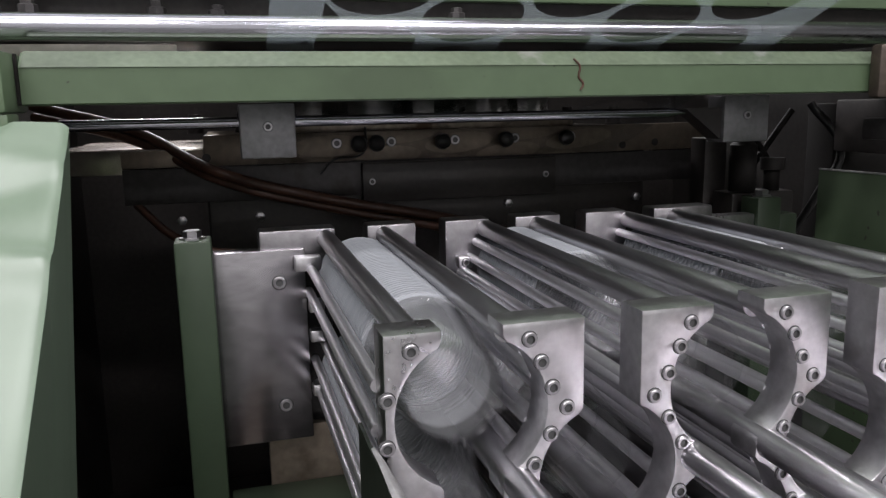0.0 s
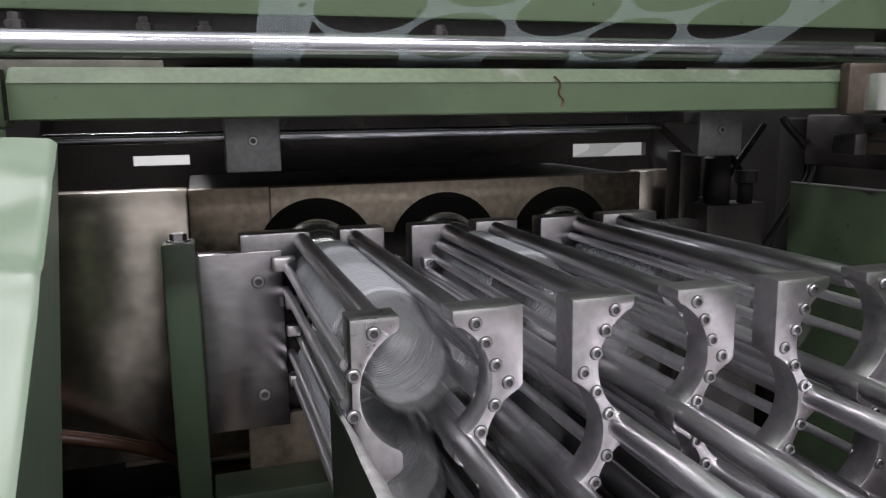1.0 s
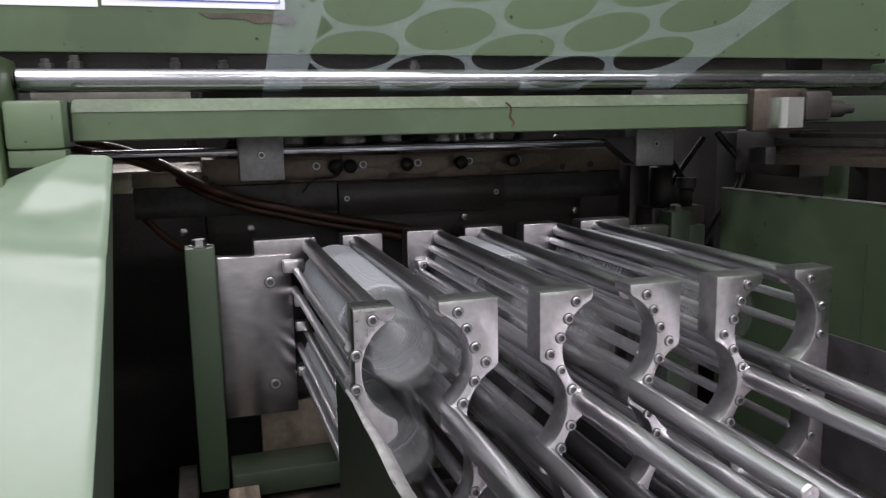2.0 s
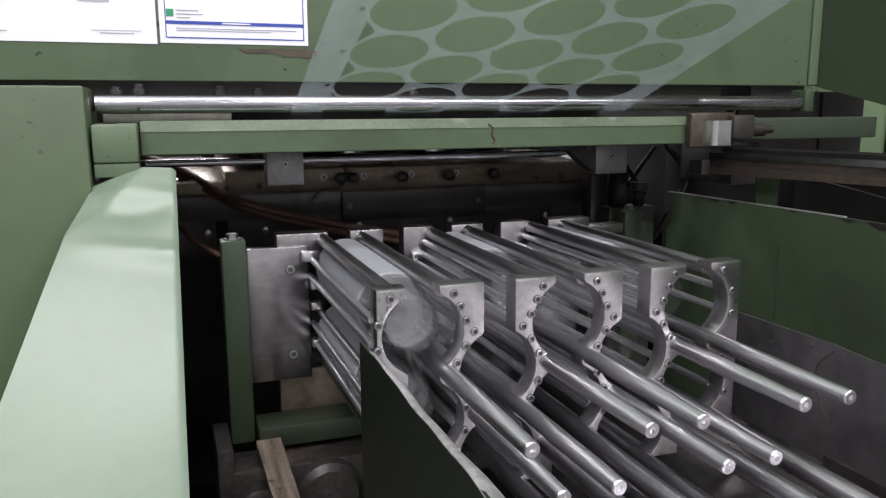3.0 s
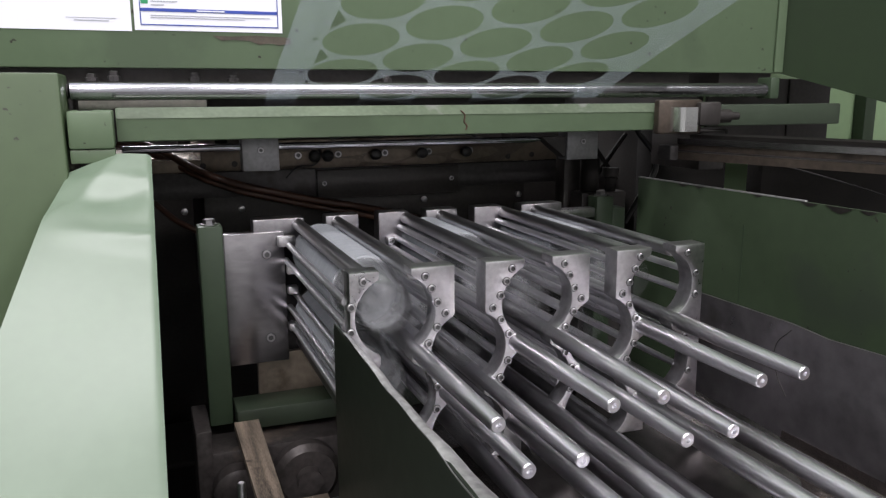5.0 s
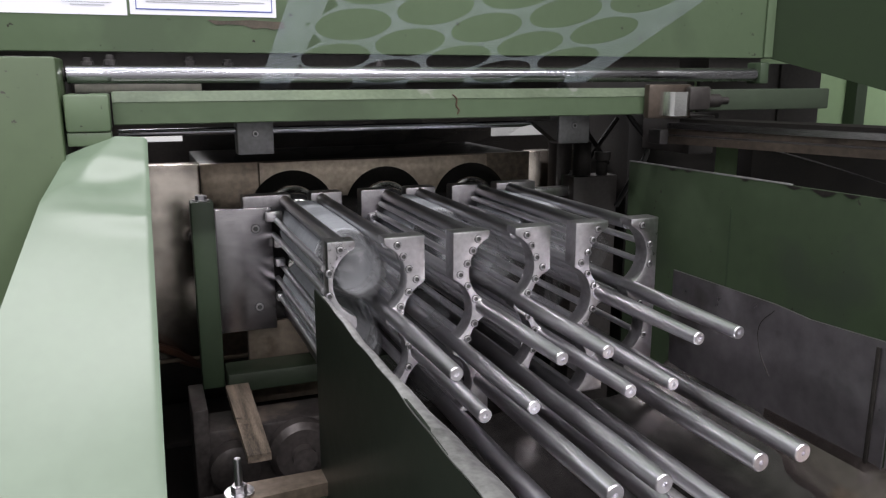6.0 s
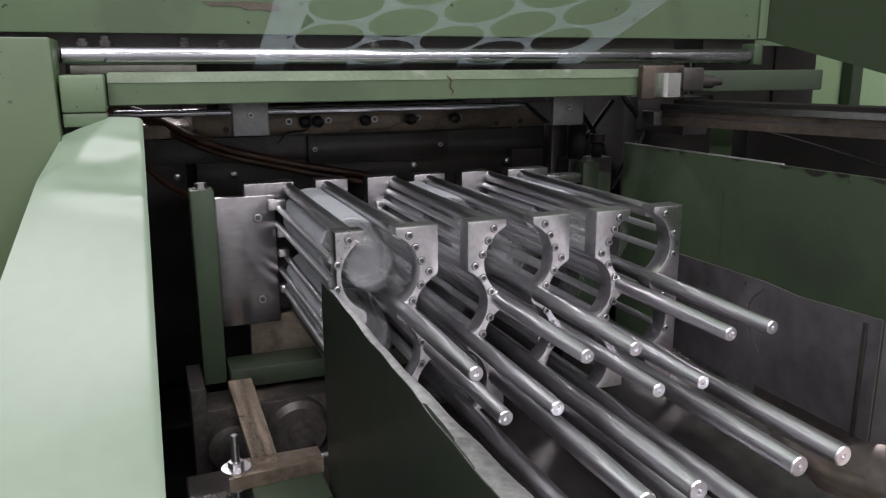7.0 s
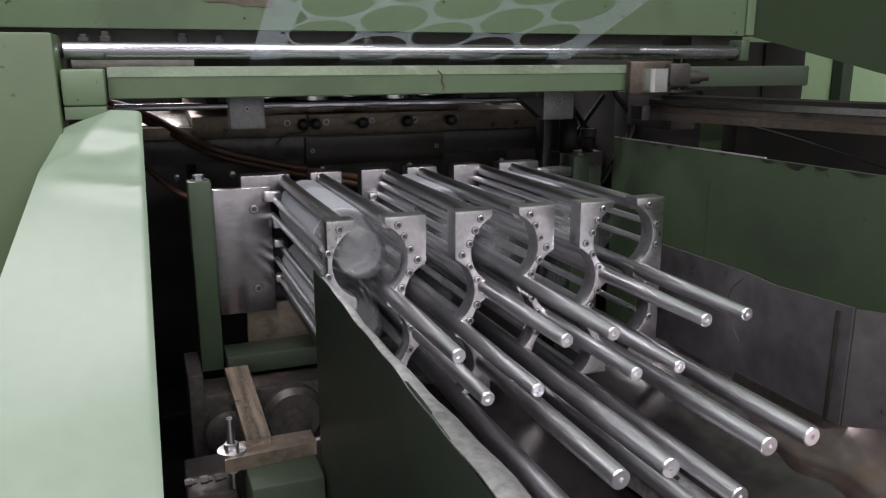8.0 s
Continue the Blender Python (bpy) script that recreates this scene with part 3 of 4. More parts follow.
for k in range(6):
    plate = part("end_plate", side_plate(k), ALU, CARRIAGE, "milled aluminium end plate with screws")
    right = k % 2 == 1
    cx = COLS[0][k // 2]
    sign = 1 if right else -1
    again("top_rod", TOP_ROD, CARRIAGE, pose(cx + sign * 0.034, 0, 0.989))
    if k:
        again("support_rod", LONG_A, CARRIAGE, pose(cx + sign * 0.031, 0, 0.891))
    again("support_rod", LONG_C, CARRIAGE, pose(cx + sign * 0.031, 0, ROW_Z[2] - 0.052))
    for row, places in ((0, SCREWS_A if 0 < k < 5 else SCREWS_OUT), (2, SCREWS_C)):
        for n, (dx, dz) in enumerate(places):
            x, z = cx + sign * dx, ROW_Z[row] + dz
            if n or row:
                again("guide_rod", THIN, CARRIAGE, pose(x, 0, z))
            again("screw", SCREW, plate, pose(x, -0.0002, z))
for cx in COLS[1]:
    for sign, off in ((1, 0.031), (-1, 0.031)):
        again("support_rod", LONG_A, CARRIAGE, pose(cx + sign * off, 0, ROW_Z[1] - 0.052))
        again("support_rod", LONG_C, CARRIAGE, pose(cx + sign * off, 0, ROW_Z[3] - 0.052))
        for a in (58, 35, 8, -20, -46):
            for row in (1, 3):
                r = R + 0.0055
                again("guide_rod", THIN, CARRIAGE, pose(cx + sign * r * math.cos(radians(a)), 0, ROW_Z[row] + r * math.sin(radians(a))))

BACKS = ((-0.032, 0.055), (0.092, 0.151), (0.187, 0.244), (0.277, 0.338), (0.372, 0.43), (0.469, 0.557))
for n, (x0, x1) in enumerate(BACKS):
    deep = 0.93 if n in (2, 4) else 0.955
    b = part("back_bracket", box(x0, x1, 0.443, 0.475, deep, 1.001, 0.003), ALU_DARKER, CARRIAGE, "milled aluminium bracket")
    if n in (2, 4):
        lug = part("lug", box(x0 + 0.012, x0 + 0.03, 0.428, 0.4425, 0.944, 0.958, 0.002), ALU, b)
        again("screw", SCREW, lug, pose(x0 + 0.021, 0.428, 0.951))
    # the outer bracket ties into the rear plate of its cage
    part("cage_back", box(x0 + 0.004, x1 - 0.004, 0.4755, 0.49, 0.62, deep + 0.02, 0.002), GREY_STEEL, b)
part("top_lug", box(0.005, 0.034, 0.415, 0.431, 0.957, 0.974, 0.002), ALU, CARRIAGE)
for z in (0.915, 0.88, 0.815):
    part("lug", box(0.0185, 0.036, 0.418, 0.434, z - 0.007, z + 0.007, 0.002), ALU, CARRIAGE)
mount = part("mount_plate", box(-0.085, 0.018, 0.433, 0.455, 0.753, 0.981, 0.002), ALU_STAINED, CARRIAGE, "stained aluminium mounting plate")
for z in (0.943, 0.797):
    again("screw", SCREW_BIG, mount, pose(-0.0125, 0.4325, z))
part("lower_plate", box(-0.034, 0.16, 0.456, 0.47, 0.60, 0.76, 0.002), TAN_STEEL, CARRIAGE, "oily lower plate")
for x0, x1, y0 in ((-0.122, -0.083, 0.42), (0.672, 0.712, 0.50)):
    p = part("post", box(x0, x1, y0, y0 + 0.04, 0.655, 0.998, 0.003), GREEN_DARK, CARRIAGE, "dark green square post with a bolt on top")
    part("bolt", moved(lathe([(0.0145, 0), (0.0145, 0.002), (0.010, 0.0022), (0.010, 0.009), (0.0088, 0.0098)], "z", 6), (x0 + x1) / 2, y0 + 0.02, 0.998), BOLT, p)
part("side_bar", box(0.558, 0.671, 0.505, 0.53, 0.955, 0.975, 0.002), ALU, CARRIAGE, "light aluminium side bar")
part("end_block", box(0.714, 0.745, 0.505, 0.54, 0.80, 0.972, 0.003), GREEN_DARK, CARRIAGE)
part("cross_bar", box(-0.08, 0.62, 0.385, 0.455, 0.655, 0.69, 0.003), GREEN_LOW, CARRIAGE, "dark green cross bar")
part("wear_strip", sheet_strip(), WOOD, CARRIAGE, "worn wooden slide strip")
guard = part("guard_sheet", guard_mesh(), GREEN_SHADOWED, CARRIAGE, "green guard sheet with painted-in shadow and a bright worn lip")
part("lip", lip_mesh(), ALU_WORN, guard, "bright worn steel lip")
tagged(CARRIAGE, "carriage with six aluminium cup stacking cages and long polished rods")

# ---- cups in the cages ----
RING = mesh_of("nested_cup", lathe([(0.0455, 0.0), (0.0462, 0.0052), (0.0482, 0.0056), (0.0487, 0.0062), (0.0482, 0.0068), (0.0455, 0.0066)], "y", 40, closed=True), MILKY)


def cup_mesh(mat, foot=True):
    """One thin tapered cup lying on its side, its foot towards -y."""
    prof = [(0.0005, 0.004), (0.022, 0.003), (0.031, 0.0), (0.0335, 0.001), (0.0355, 0.008), (0.0445, 0.072), (0.0455, 0.078), (0.0482, 0.080), (0.0485, 0.0815), (0.0470, 0.082)]
    bm = lathe(prof if foot else prof[3:], "y", 44, closed=True)
    return mesh_of("cup", bm, mat)


CUP_FRONT = cup_mesh(CUP)
CUP_SINGLE = cup_mesh(CUP_CLEAR)
CUP_MILK = cup_mesh(CUP_HAZY)
CUP_NESTED = cup_mesh(CUP_PACKED)
STACKS = []


def cup_stack(x, z, y0, y1, label):
    """Cups pushed into one another: the first ones clear, the rest a milky roll of rims."""
    f = thing("cup_stack", label, "cups", pose(x, 0, z), group="cup stacks in the cages")
    again("cup", CUP_FRONT, f, pose(0, y0, -0.001))
    for i in range(1, 3):
        again("cup", CUP_MILK, f, pose(0, y0 + 0.0068 * i, -0.001))
    again("cup", CUP_NESTED, f, pose(0, y0 + 0.0272, -0.001))
    y = y0 + 0.0272 + 0.0785
    while y < y1:
        ob = again("nested_cup", RING, f, pose(0, y, -0.001))
        ob.rotation_euler.y = random.uniform(0, 6)
        y += 0.0068
    STACKS.append((f, x, z))
    return f


cup_stack(COLS[0][0], ROW_Z[0], 0.035, 0.425, "stack of clear plastic cups lying in a cage")
cup_stack(COLS[0][1], ROW_Z[0], 0.155, 0.425, "short stack of clear plastic cups in a cage")
cup_stack(COLS[0][2], ROW_Z[0], 0.135, 0.425, "short stack of clear plastic cups in a cage")
cup_stack(COLS[0][0], ROW_Z[2], 0.06, 0.425, "stack of clear plastic cups in a lower cage")
cup_stack(COLS[1][0], ROW_Z[1], 0.20, 0.425, "short stack of clear plastic cups in a cage")
cup_stack(COLS[1][1], ROW_Z[1], 0.22, 0.425, "short stack of clear plastic cups in a cage")
for x, z, y in ((COLS[1][0], ROW_Z[1], 0.03), (COLS[1][1], ROW_Z[1], 0.045), (COLS[0][1], ROW_Z[0], 0.035), (COLS[0][2] - 0.012, ROW_Z[0], 0.06), (COLS[1][0], ROW_Z[3], 0.03)):
    ob = new("clear_cup", CUP_SINGLE)
    ob.matrix_basis = pose(x, y, z)
    tagged(ob, "single clear plastic cup lying loose in a cage", "cup", "loose cups")
    STACKS.append((ob, x, z))

# ---- tilting mould ----
AXIS = (0.273, 0.924, 0.846)
MOULD = thing("tilting_mould", "oily steel forming mould that tilts forward", "mould", pose(*AXIS))
part("block", box(-0.363, 0.347, -0.192, 0.196, -0.10, 0.235, 0.004), BLACK, MOULD, "oily black mould body")
# front side, seen while the mould stands up
part("knob_strip", box(-0.363, 0.475, -0.2, -0.1925, 0.212, 0.256, 0.0015), TAN_STEEL, MOULD, "tan steel strip with black knobs")
part("end_strip", box(-0.475, -0.3635, -0.199, -0.1925, 0.212, 0.236, 0.0015), TAN_STEEL, MOULD)
part("clamp_strip", box(-0.475, 0.475, -0.198, -0.1925, 0.160, 0.2105, 0.0015), GREY_STEEL, MOULD, "grey stained steel strip")
hold = part("holder", box(-0.138, 0.175, -0.215, -0.1985, 0.150, 0.2085, 0.002), BLACK, MOULD, "black holder bar with two screws")
for x in (-0.124, 0.157):
    again("screw", SCREW, hold, pose(x, -0.215, 0.181))
KNOB = mesh_of("knob", lathe([(0.004, 0.0), (0.005, -0.008), (0.0105, -0.012), (0.0125, -0.02), (0.0105, -0.028), (0.005, -0.0315), (0.0005, -0.032)], "y", 20), RUBBER)
for x in (0.130, 0.157, 0.259, 0.361, 0.463):
    again("knob", KNOB, MOULD, pose(x - 0.273, -0.2, 0.238))
for x in (0.100, 0.183, 0.284, 0.383, 0.480):
    again("screw", SCREW_BIG, MOULD, pose(x - 0.273, -0.2, 0.239))
for x, z in ((-0.36, 0.224), (-0.30, 0.226), (0.30, 0.222), (0.36, 0.225)):
    part("hole", moved(lathe([(0.006, 0.0), (0.006, -0.0012)], "y", 14), x, -0.2005, z), BLACK, MOULD)
for x in (-0.40, -0.29, -0.10, 0.10, 0.33):
    part("nut", moved(lathe([(0.007, 0.0), (0.007, -0.008), (0.004, -0.009)], "y", 6), x, -0.1925, 0.135), BOLT, MOULD)
# forming face, turned to the cages when the mould lies over
part("wing", box(-0.56, -0.364, -0.19, 0.2, 0.203, 0.238, 0.002), WING, MOULD, "worn bare steel wing plate")
part("wing", box(0.348, 0.475, -0.19, 0.2, 0.203, 0.238, 0.002), WING, MOULD)
face = part("face_plate", box(-0.363, 0.347, -0.192, 0.2, 0.2355, 0.252, 0.002), BROWN_STEEL, MOULD, "oily brown face plate")
insert = part("insert", box(-0.254, 0.235, -0.15, 0.2, 0.2525, 0.268, 0.002), TAN_FACE, MOULD, "tan steel insert with black rings")
RECESS = mesh_of("ring", lathe([(0.086, 0.0), (0.086, 0.0012), (0.0845, 0.002), (0.056, 0.002), (0.0555, 0.0)], "z", 40, closed=True), BLACK_MATT)
CORE = mesh_of("core", lathe([(0.054, 0.0), (0.054, 0.004), (0.0475, 0.006), (0.0465, 0.034), (0.044, 0.044), (0.036, 0.053), (0.030, 0.0545), (0.0005, 0.0545)], "z", 36), POLISHED)
FORMED = mesh_of("formed_cup", lathe([(0.0555, 0.0), (0.0555, 0.004), (0.050, 0.006), (0.0485, 0.030), (0.0470, 0.034), (0.0440, 0.048), (0.036, 0.058), (0.024, 0.063), (0.0005, 0.064)], "z", 40, closed=True), CUP_FORMED)
for row in range(4):
    for cx in COLS[row % 2]:
        at = (cx - 0.269, ROW_Z[row] - 0.846)
        again("ring", RECESS, MOULD, pose(at[0], at[1], 0.2682 + 0.0006 * row))
        again("core", CORE, MOULD, pose(at[0], at[1], 0.2682))
        again("formed_cup", FORMED, MOULD, pose(at[0], at[1], 0.2700))
for x in (-0.38, -0.30, 0.32, 0.42):
    part("dowel", moved(lathe([(0.014, 0.252), (0.014, 0.275), (0.010, 0.278), (0.010, 0.285)], "z", 18), x, 0.06, 0), GREY_STEEL, MOULD)
# hoses that run along its front
tube("hose", [(-0.60, -0.10, 0.302), (-0.455, -0.16, 0.262), (-0.345, -0.24, 0.206), (-0.215, -0.262, 0.168), (-0.03, -0.265, 0.128), (0.10, -0.20, 0.09)], 0.0075, HOSE, MOULD, "dark brown hose")
tube("hose", [(-0.60, -0.10, 0.286), (-0.455, -0.16, 0.248), (-0.335, -0.235, 0.190), (-0.20, -0.258, 0.152), (-0.03, -0.262, 0.112), (0.08, -0.20, 0.07)], 0.0065, HOSE, MOULD, "dark brown hose")
tube("hose", [(-0.46, -0.19, 0.16), (-0.40, -0.25, 0.115), (-0.34, -0.262, 0.095), (-0.20, -0.21, 0.10)], 0.006, HOSE, MOULD, "dark brown hose")
tube("cable", [(-0.13, -0.205, 0.262), (-0.135, -0.21, 0.225), (-0.18, -0.212, 0.215), (-0.20, -0.21, 0.195)], 0.0018, RUBBER, MOULD, "thin black cable")


def mould_pose(deg):
    return pose(*AXIS, deg, 0, 0)


# ---- guards and tray ----
def side_guard():
    f = thing("side_guard", "dull green guard sheet with a chipped top edge", "guard")
    part("sheet", prism([(0.488, 0.33), (0.488, 1.036), (-0.62, 1.048), (-0.62, 0.33)], "x", 0.76, 0.764), GREEN_DULL, f)
    part("edge", prism([(0.4885, 1.0365), (0.4885, 1.0385), (0.05, 1.043), (0.05, 1.041)], "x", 0.7595, 0.7645), ALU_WORN, f, "bare metal edge")
    part("seam", box(0.7585, 0.7597, 0.175, 0.178, 0.6, 0.985, 0), GREEN_DARK, f)
    part("foot", box(0.765, 0.80, -0.5, 0.4, 0.0, 0.36, 0.003), GREEN_DARK, f)
    for y, w, h in ((0.36, 0.030, 0.005), (0.31, 0.022, 0.004), (0.16, 0.02, 0.004), (0.06, 0.035, 0.006), (0.01, 0.05, 0.010), (-0.05, 0.03, 0.006), (-0.11, 0.05, 0.005)):
        top = 1.036 + 0.012 * (0.488 - y) / 1.108
        part("chip", prism([(y, top), (y - w * 0.3, top - h * 0.7), (y - w * 0.55, top - h), (y - w * 0.8, top - h * 0.5), (y - w, top)], "x", 0.7588, 0.7598), BLACK, f, "chipped paint")
    return f


side_guard()


def tray():
    f = thing("catch_tray", "scratched sheet steel catch tray under the rods", "tray")
    part("side", prism([(0.12, 0.60), (0.12, 0.902), (-0.10, 0.904), (-0.16, 0.900), (-0.285, 0.906), (-0.285, 0.60)], "x", 0.60, 0.603), SHEET, f, "dark scratched sheet steel side")
    part("front", sheet_front(), SHEET, f)
    part("side_strip", sheet_outer(), SHEET, f)
    part("bottom", tray_bottom(), SHEET_DARK, f)
    part("shelf", tray_shelf(), SHELF, f, "brown bent shelf with a rubbed edge")
    strip = part("bent_strip", bent_strip(), ALU_WORN, f, "bright bent metal strip")
    part("hole", moved(lathe([(0.006, 0.0), (0.006, 0.0006)], "z", 14), 0.372, -0.262, 0.7135), BLACK_MATT, strip)
    part("seam", box(0.5975, 0.5995, -0.268, -0.262, 0.62, 0.897, 0.0005), BLACK_STEEL, f)
    tube("crease", [(0.5995, -0.10, 0.895), (0.5992, -0.075, 0.865), (0.5992, -0.08, 0.83), (0.5995, -0.10, 0.80)], 0.0005, BLACK_STEEL, f)
    return f


def swept(rows, thick):
    """A thin bent sheet through rows of points."""
    bm = bmesh.new()
    grid = [[bm.verts.new(p) for p in row] for row in rows]
    for a, b in zip(grid, grid[1:]):
        for j in range(len(a) - 1):
            bm.faces.new((a[j], a[j + 1], b[j + 1], b[j]))
    bmesh.ops.recalc_face_normals(bm, faces=bm.faces)
    bmesh.ops.solidify(bm, geom=bm.faces[:], thickness=thick)
    return bm


def tray_shelf():
    rows = []
    for i in range(25):
        y = -0.10 - 0.52 * i / 24
        w = 0.004 * math.sin(31 * y) + 0.003 * math.sin(73 * y)
        out = 0.598 + 0.118 * min(1.0, max(0.0, (-0.29 - y) / 0.075))
        rows.append([(out, y, 0.752), (0.596, y, 0.738), (0.575, y, 0.722), (0.560 + w, y, 0.708), (0.551 + w, y, 0.696), (0.547 + w, y, 0.68), (0.545, y, 0.64)])
    return swept(rows, 0.002)


def bent_strip():
    rows = []
    for i in range(19):
        y = -0.06 - 0.40 * i / 18
        w = 0.003 * math.sin(40 * y)
        rows.append([(0.334 + w, y, 0.690), (0.338 + w, y, 0.704), (0.345, y, 0.711), (0.37, y, 0.713 + 0.002 * math.sin(25 * y)), (0.395, y, 0.706), (0.402 - w, y, 0.692)])
    return swept(rows, 0.002)


def sheet_front():
    bm = bmesh.new()
    p = [bm.verts.new(v) for v in ((0.6035, -0.2865, 0.60), (0.6035, -0.2865, 0.905), (0.72, -0.36, 0.89), (0.72, -0.36, 0.60))]
    bm.faces.new(p)
    bmesh.ops.solidify(bm, geom=bm.faces[:], thickness=0.003)
    return bm


def sheet_outer():
    return prism([(-0.362, 0.60), (-0.362, 0.888), (-0.62, 0.87), (-0.62, 0.60)], "x", 0.72, 0.723)


def tray_bottom():
    """A sloping bottom with a shallow trough and small dents."""
    bm = bmesh.new()
    nx, ny = 30, 30
    grid = []
    for i in range(nx + 1):
        row = []
        for j in range(ny + 1):
            x, y = 0.03 + 0.568 * i / nx, 0.12 - 0.72 * j / ny
            z = 0.70 - 0.05 * abs(y - 0.12) + 0.012 * noise.noise((x * 6, y * 6, 0.3)) + 0.05 * max(0, (x - 0.47) / 0.13) ** 2
            row.append(bm.verts.new((x, y, z)))
        grid.append(row)
    for i in range(nx):
        for j in range(ny):
            bm.faces.new((grid[i][j], grid[i + 1][j], grid[i + 1][j + 1], grid[i][j + 1]))
    bmesh.ops.recalc_face_normals(bm, faces=bm.faces)
    bmesh.ops.solidify(bm, geom=bm.faces[:], thickness=0.003)
    return bm


tray()


def rail_arm():
    f = thing("rail_arm", "dark oily steel rail with a bright upper edge", "rail")
    for y_off, z0, z1, mat, name in ((0.0, 1.086, 1.100, RUSTY, "rail"), (0.004, 1.1005, 1.103, GREY_STEEL, "rail_edge"), (0.006, 1.1035, 1.1135, RUSTY, "rail"), (0.002, 1.114, 1.1245, ALU_STAINED, "cap"), (0.03, 1.125, 1.131, BLACK_MATT, "upper_rail")):
        part(name, prism([(0.735 + y_off, 0.34), (0.80 + y_off, 0.36), (0.99 + y_off, -0.25), (0.925 + y_off, -0.27)], "z", z0, z1), mat, f)
    tube("cable", [(0.90, 0.30, 1.083), (0.94, 0.18, 1.059), (0.95, -0.02, 1.025), (0.955, -0.25, 0.985)], 0.0012, GREY_STEEL, f, "thin grey cable")
    part("end_plate", box(0.715, 0.7345, 0.33, 0.37, 1.085, 1.112, 0.003), GREY_STEEL, f)
    part("bracket", box(0.81, 0.87, 0.365, 0.52, 1.06, 1.135, 0.003), BLACK, f)
    return f


rail_arm()


def rear_cover():
    f = thing("rear_cover", "green cover with painted-in brightness, seen through the frame", "cover")
    part("sheet", box(1.10, 2.6, 0.80, 0.82, 0.0, 1.33, 0.002), GREEN_LIT, f)
    part("post", box(1.69, 1.73, 0.76, 0.799, 0.0, 1.5, 0.002), GREEN_DARK, f)
    return f


rear_cover()
solid("dark_cabinet", box(0.83, 1.029, 0.54, 0.60, 0.0, 1.13, 0.004), BLACK_MATT, "black machine cabinet beside the guard", "cabinet")
solid("dark_cabinet", box(1.133, 2.4, 0.54, 0.59, 0.0, 1.06, 0.004), BLACK_MATT, "black machine cabinet beside the guard", "cabinet")


def link_gear():
    """The linkage and valves at the right of the mould."""
    f = thing("side_linkage", "dark linkage and valves beside the mould", "linkage")
    part("plate", box(0.66, 0.70, 0.62, 0.66, 0.34, 1.08, 0.003), BLACK, f)
    part("barrel", moved(lathe([(0.020, 0.0), (0.020, 0.07), (0.014, 0.075), (0.014, 0.10)], "z", 18), 0.70, 0.58, 1.0), BLACK_MATT, f)
    part("valve", moved(lathe([(0.012, 0.0), (0.012, 0.03), (0.018, 0.032), (0.018, 0.05)], "z", 16), 0.745, 0.57, 1.0), BLACK_MATT, f)
    part("base", box(0.67, 0.78, 0.56, 0.61, 0.34, 0.999, 0.003), BLACK, f)
    for a, b in (((0.70, 0.60, 1.12), (0.78, 0.60, 1.02)), ((0.72, 0.60, 1.02), (0.80, 0.60, 1.12))):
        tube("link", [a, tuple((p + q) / 2 for p, q in zip(a, b)), b], 0.005, BLACK_MATT, f)
    tube("hose", [(0.80, 0.56, 1.13), (0.825, 0.52, 1.06), (0.80, 0.53, 1.0), (0.78, 0.56, 0.93)], 0.006, RUBBER, f)
    return f


link_gear()


def under_gear():
    """What shows below the mounting plate: a drive with levers, and a bar with a bolt."""
    f = thing("drive_unit", "dark oily drive unit below the cages", "drive")
    part("housing", box(-0.13, 0.12, 0.34, 0.42, 0.34, 0.645, 0.006), GREY_DARK, f)
    part("flange", moved(lathe([(0.055, 0.0), (0.055, -0.02), (0.045, -0.03), (0.02, -0.03), (0.02, -0.05), (0.0005, -0.05)], "y", 28), 0.02, 0.339, 0.592), GREY_DARK, f)
    part("flange", moved(lathe([(0.04, 0.0), (0.04, -0.03), (0.03, -0.036), (0.0005, -0.036)], "y", 24), -0.09, 0.339, 0.585), GREY_DARK, f)
    part("side_plate", box(-0.15, -0.125, 0.34, 0.46, 0.34, 0.684, 0.003), GREY_DARK, f)
    tube("rod", [(-0.12, 0.22, 0.59), (0.0, 0.22, 0.592), (0.12, 0.22, 0.594)], 0.005, BOLT, f)
    part("lower_block", box(-0.17, -0.10, 0.10, 0.22, 0.34, 0.60, 0.006), GREY_DARK, f)
    for x in (-0.172, -0.150, -0.130):
        part("fitting", moved(lathe([(0.006, 0.0), (0.006, 0.010), (0.004, 0.011), (0.004, 0.016)], "x", 6), x, 0.12, 0.612), GREY_DARK, f)
    tube("hose", [(-0.20, 0.16, 0.50), (-0.16, 0.06, 0.60), (-0.13, 0.07, 0.59), (-0.12, 0.10, 0.52)], 0.007, RUBBER, f)
    return f


under_gear()


def stop_bar():
    f = thing("stop_bar", "brown oily flat bar with a threaded bolt", "bar")
    part("bar", prism([(-0.118, 0.075), (-0.108, 0.125), (0.012, 0.125), (0.012, 0.085)], "z", 0.640, 0.660), BROWN_STEEL, f)
    part("washer", moved(lathe([(0.020, 0.0), (0.020, 0.003), (0.007, 0.0035), (0.007, 0.003)], "z", 24), -0.106, 0.10, 0.6602), ALU, f, "bright washer")
    part("nut", moved(lathe([(0.0105, 0.0), (0.0105, 0.009), (0.006, 0.0095)], "z", 6), -0.106, 0.10, 0.6635), BOLT, f)
    part("stud", moved(lathe([(0.0055, -0.06), (0.0055, 0.046), (0.0045, 0.048)], "z", 14), -0.106, 0.10, 0.663), BOLT, f)
    part("support", box(-0.09, 0.010, 0.02, 0.12, 0.34, 0.6395, 0.004), GREEN_LOW, f, "dark green support block")
    part("nut", moved(lathe([(0.0105, 0.0), (0.0105, 0.009)], "z", 6), -0.106, 0.10, 0.629), BOLT, f)
    return f


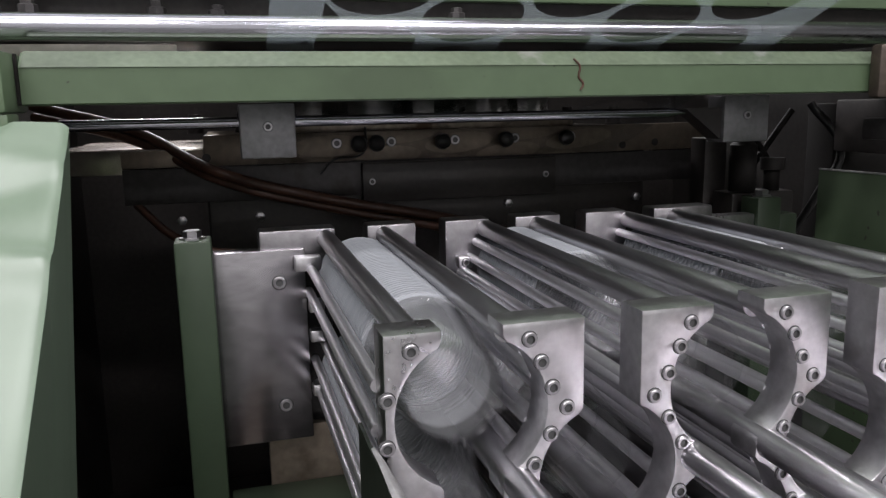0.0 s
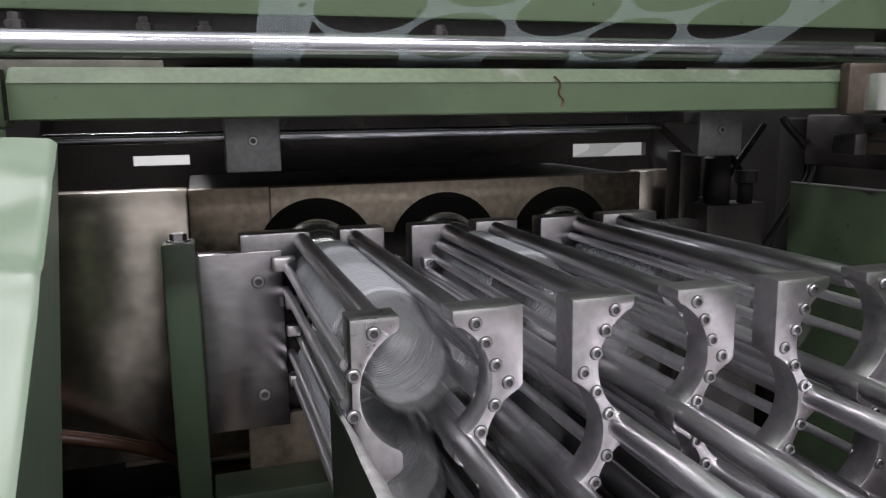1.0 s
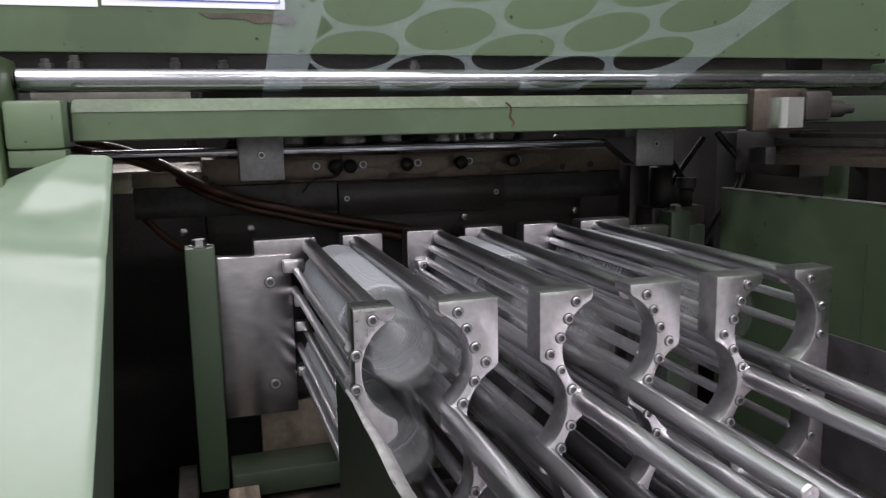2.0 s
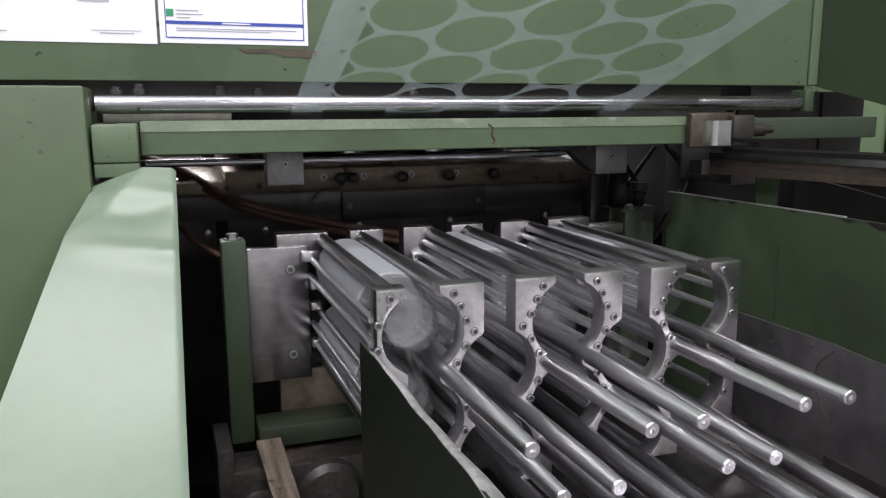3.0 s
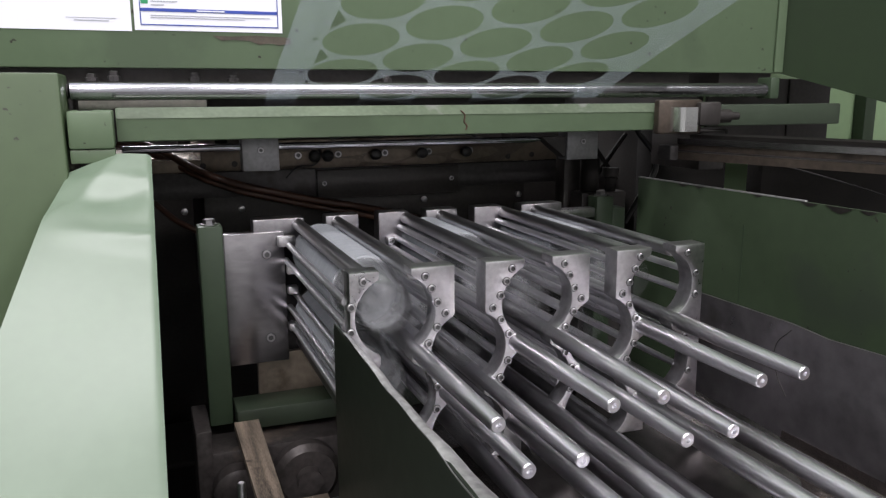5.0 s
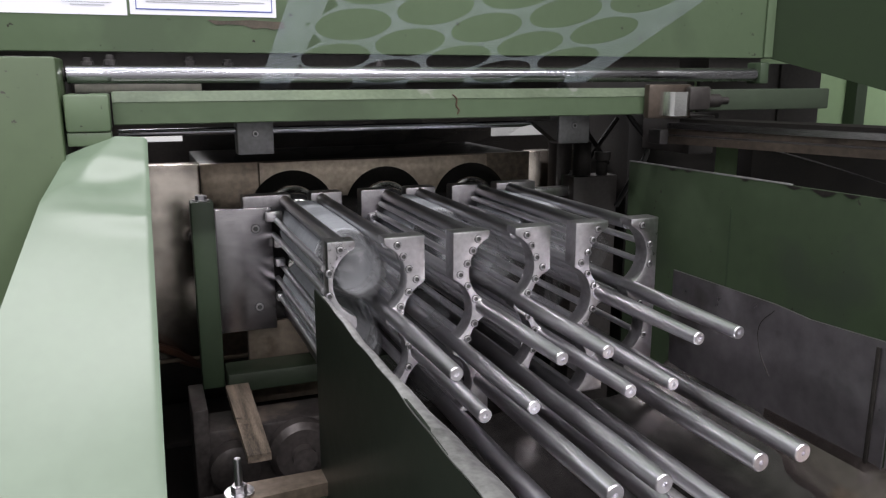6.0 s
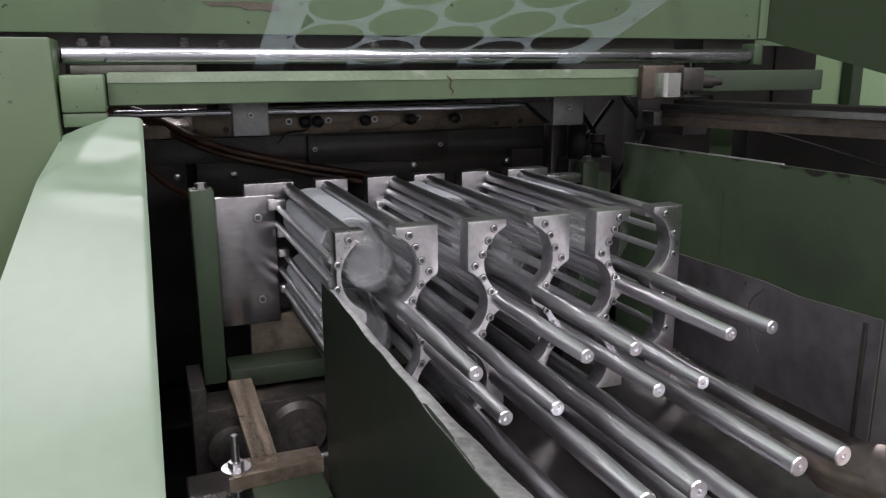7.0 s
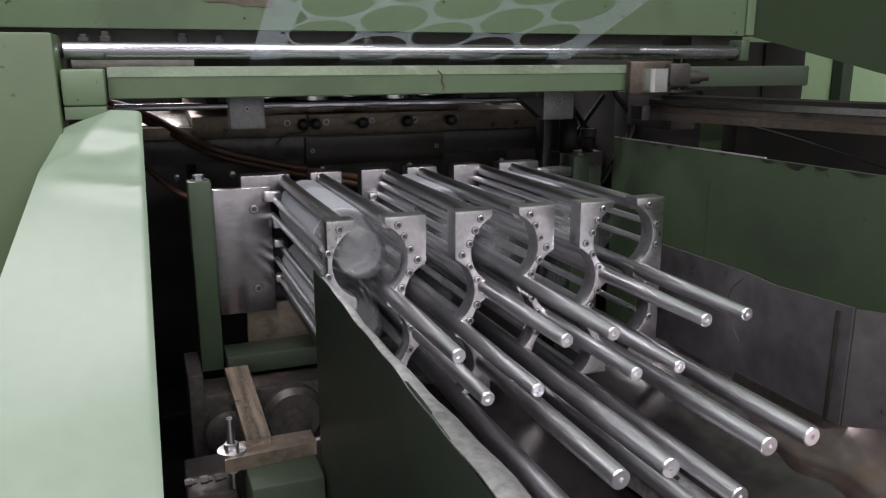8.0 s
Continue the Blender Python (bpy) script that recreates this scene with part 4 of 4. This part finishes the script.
stop_bar()

# ---- the punched film web ----
SLOPE = radians(20.3)
WEB_U = Vector((0, -math.cos(SLOPE), math.sin(SLOPE)))
WEB_0 = Vector((0, 0.340, 1.1985))


def film_web():
    """A punched web in a honeycomb of round holes, from the mould up over the operator's head."""
    bm = bmesh.new()
    step, inr, hole, n = 0.055, 0.0549, 0.0497, 36

    def hexr(a):
        k = math.radians(60)
        m = (a - math.pi / 2 + k / 2) % k - k / 2
        return inr / math.cos(m)

    def cell(cx, cs):
        inner, outer = [], []
        for i in range(n):
            a = 2 * math.pi * i / n
            c, s = math.cos(a), math.sin(a)
            ro = hexr(a)
            inner.append(bm.verts.new((cx + hole * c, 0, cs + hole * s)))
            outer.append(bm.verts.new((cx + ro * c, 0, cs + ro * s)))
        for i in range(n):
            j = (i + 1) % n
            bm.faces.new((inner[i], inner[j], outer[j], outer[i]))

    def edge_cell(cx, cs, sign):
        pts = [(cx, cs - inr), (cx + sign * 0.0317, cs - inr), (cx + sign * 0.0634, cs), (cx + sign * 0.0317, cs + inr), (cx, cs + inr)]
        bm.faces.new([bm.verts.new((x, 0, s)) for x, s in pts])

    for i in range(-14, 22):
        cs = i * step
        if i % 2 == 0:
            for cx in WEB_COLS[0]:
                cell(cx, cs)
        else:
            for cx in WEB_COLS[1]:
                cell(cx, cs)
            edge_cell(-0.017, cs, 1), edge_cell(0.553, cs, -1)
    bmesh.ops.remove_doubles(bm, verts=bm.verts, dist=0.0004)
    bmesh.ops.recalc_face_normals(bm, faces=bm.faces)
    return solid("film_web", bm, FILM, "clear punched plastic film web with round holes", "film", m=web_pose(0))


def web_pose(s):
    return Matrix.Translation(WEB_0 + WEB_U * s) @ pose(0, 0, 0, 90 - math.degrees(SLOPE), 0, 0)


WEB = film_web()

# ---- movement ----
PERIOD = 2.5


def cycle(first, table, gain=0.0):
    """Rows of (phase, value) laid out over the clip; the phase counts from the start of a tilt, gain is added each cycle."""
    pts = [(first + c * PERIOD + p, v + gain * c) for c in range(-1, 5) for p, v in table]

    def value(t):
        for (a, u), (b, w) in zip(pts, pts[1:]):
            if a <= t <= b:
                return u + (w - u) * (t - a) / max(b - a, 1e-6)
        return table[0][1]
    return [(0.0, value(0.0))] + [(round(t, 3), v) for t, v in pts if 0.02 < t < 7.98] + [(8.0, value(8.0))]


TILT_TABLE = [(-0.1, 0), (0.0, 4), (0.1, 26), (0.2, 52), (0.3, 75), (0.39, 89), (0.44, 90), (0.75, 90), (0.81, 88), (0.90, 76), (1.0, 51), (1.1, 25), (1.2, 5), (1.3, 0)]
SLIDE_TABLE = [(-0.1, 0.003), (0.15, 0.006), (0.25, 0.03), (0.38, 0.079), (0.75, 0.079), (0.84, 0.05), (0.97, 0.006), (1.1, 0.003)]
WEB_TABLE = [(-0.1, 0.0), (0.74, 0.0), (0.84, 0.035), (0.97, 0.10), (1.08, 0.110), (1.2, 0.110)]


def motions():
    walk(MOULD, [(t, mould_pose(v)) for t, v in cycle(0.5, TILT_TABLE)])
    slide = cycle(0.5, SLIDE_TABLE)
    walk(CARRIAGE, [(t, pose(0, v, 0)) for t, v in slide])
    for ob, x, z in STACKS:
        at = ob.matrix_basis.translation.copy()
        walk(ob, [(t, pose(at.x, at.y + v, at.z)) for t, v in slide])
    walk(WEB, [(t, web_pose(v)) for t, v in cycle(0.5, WEB_TABLE, 0.11)])


motions()
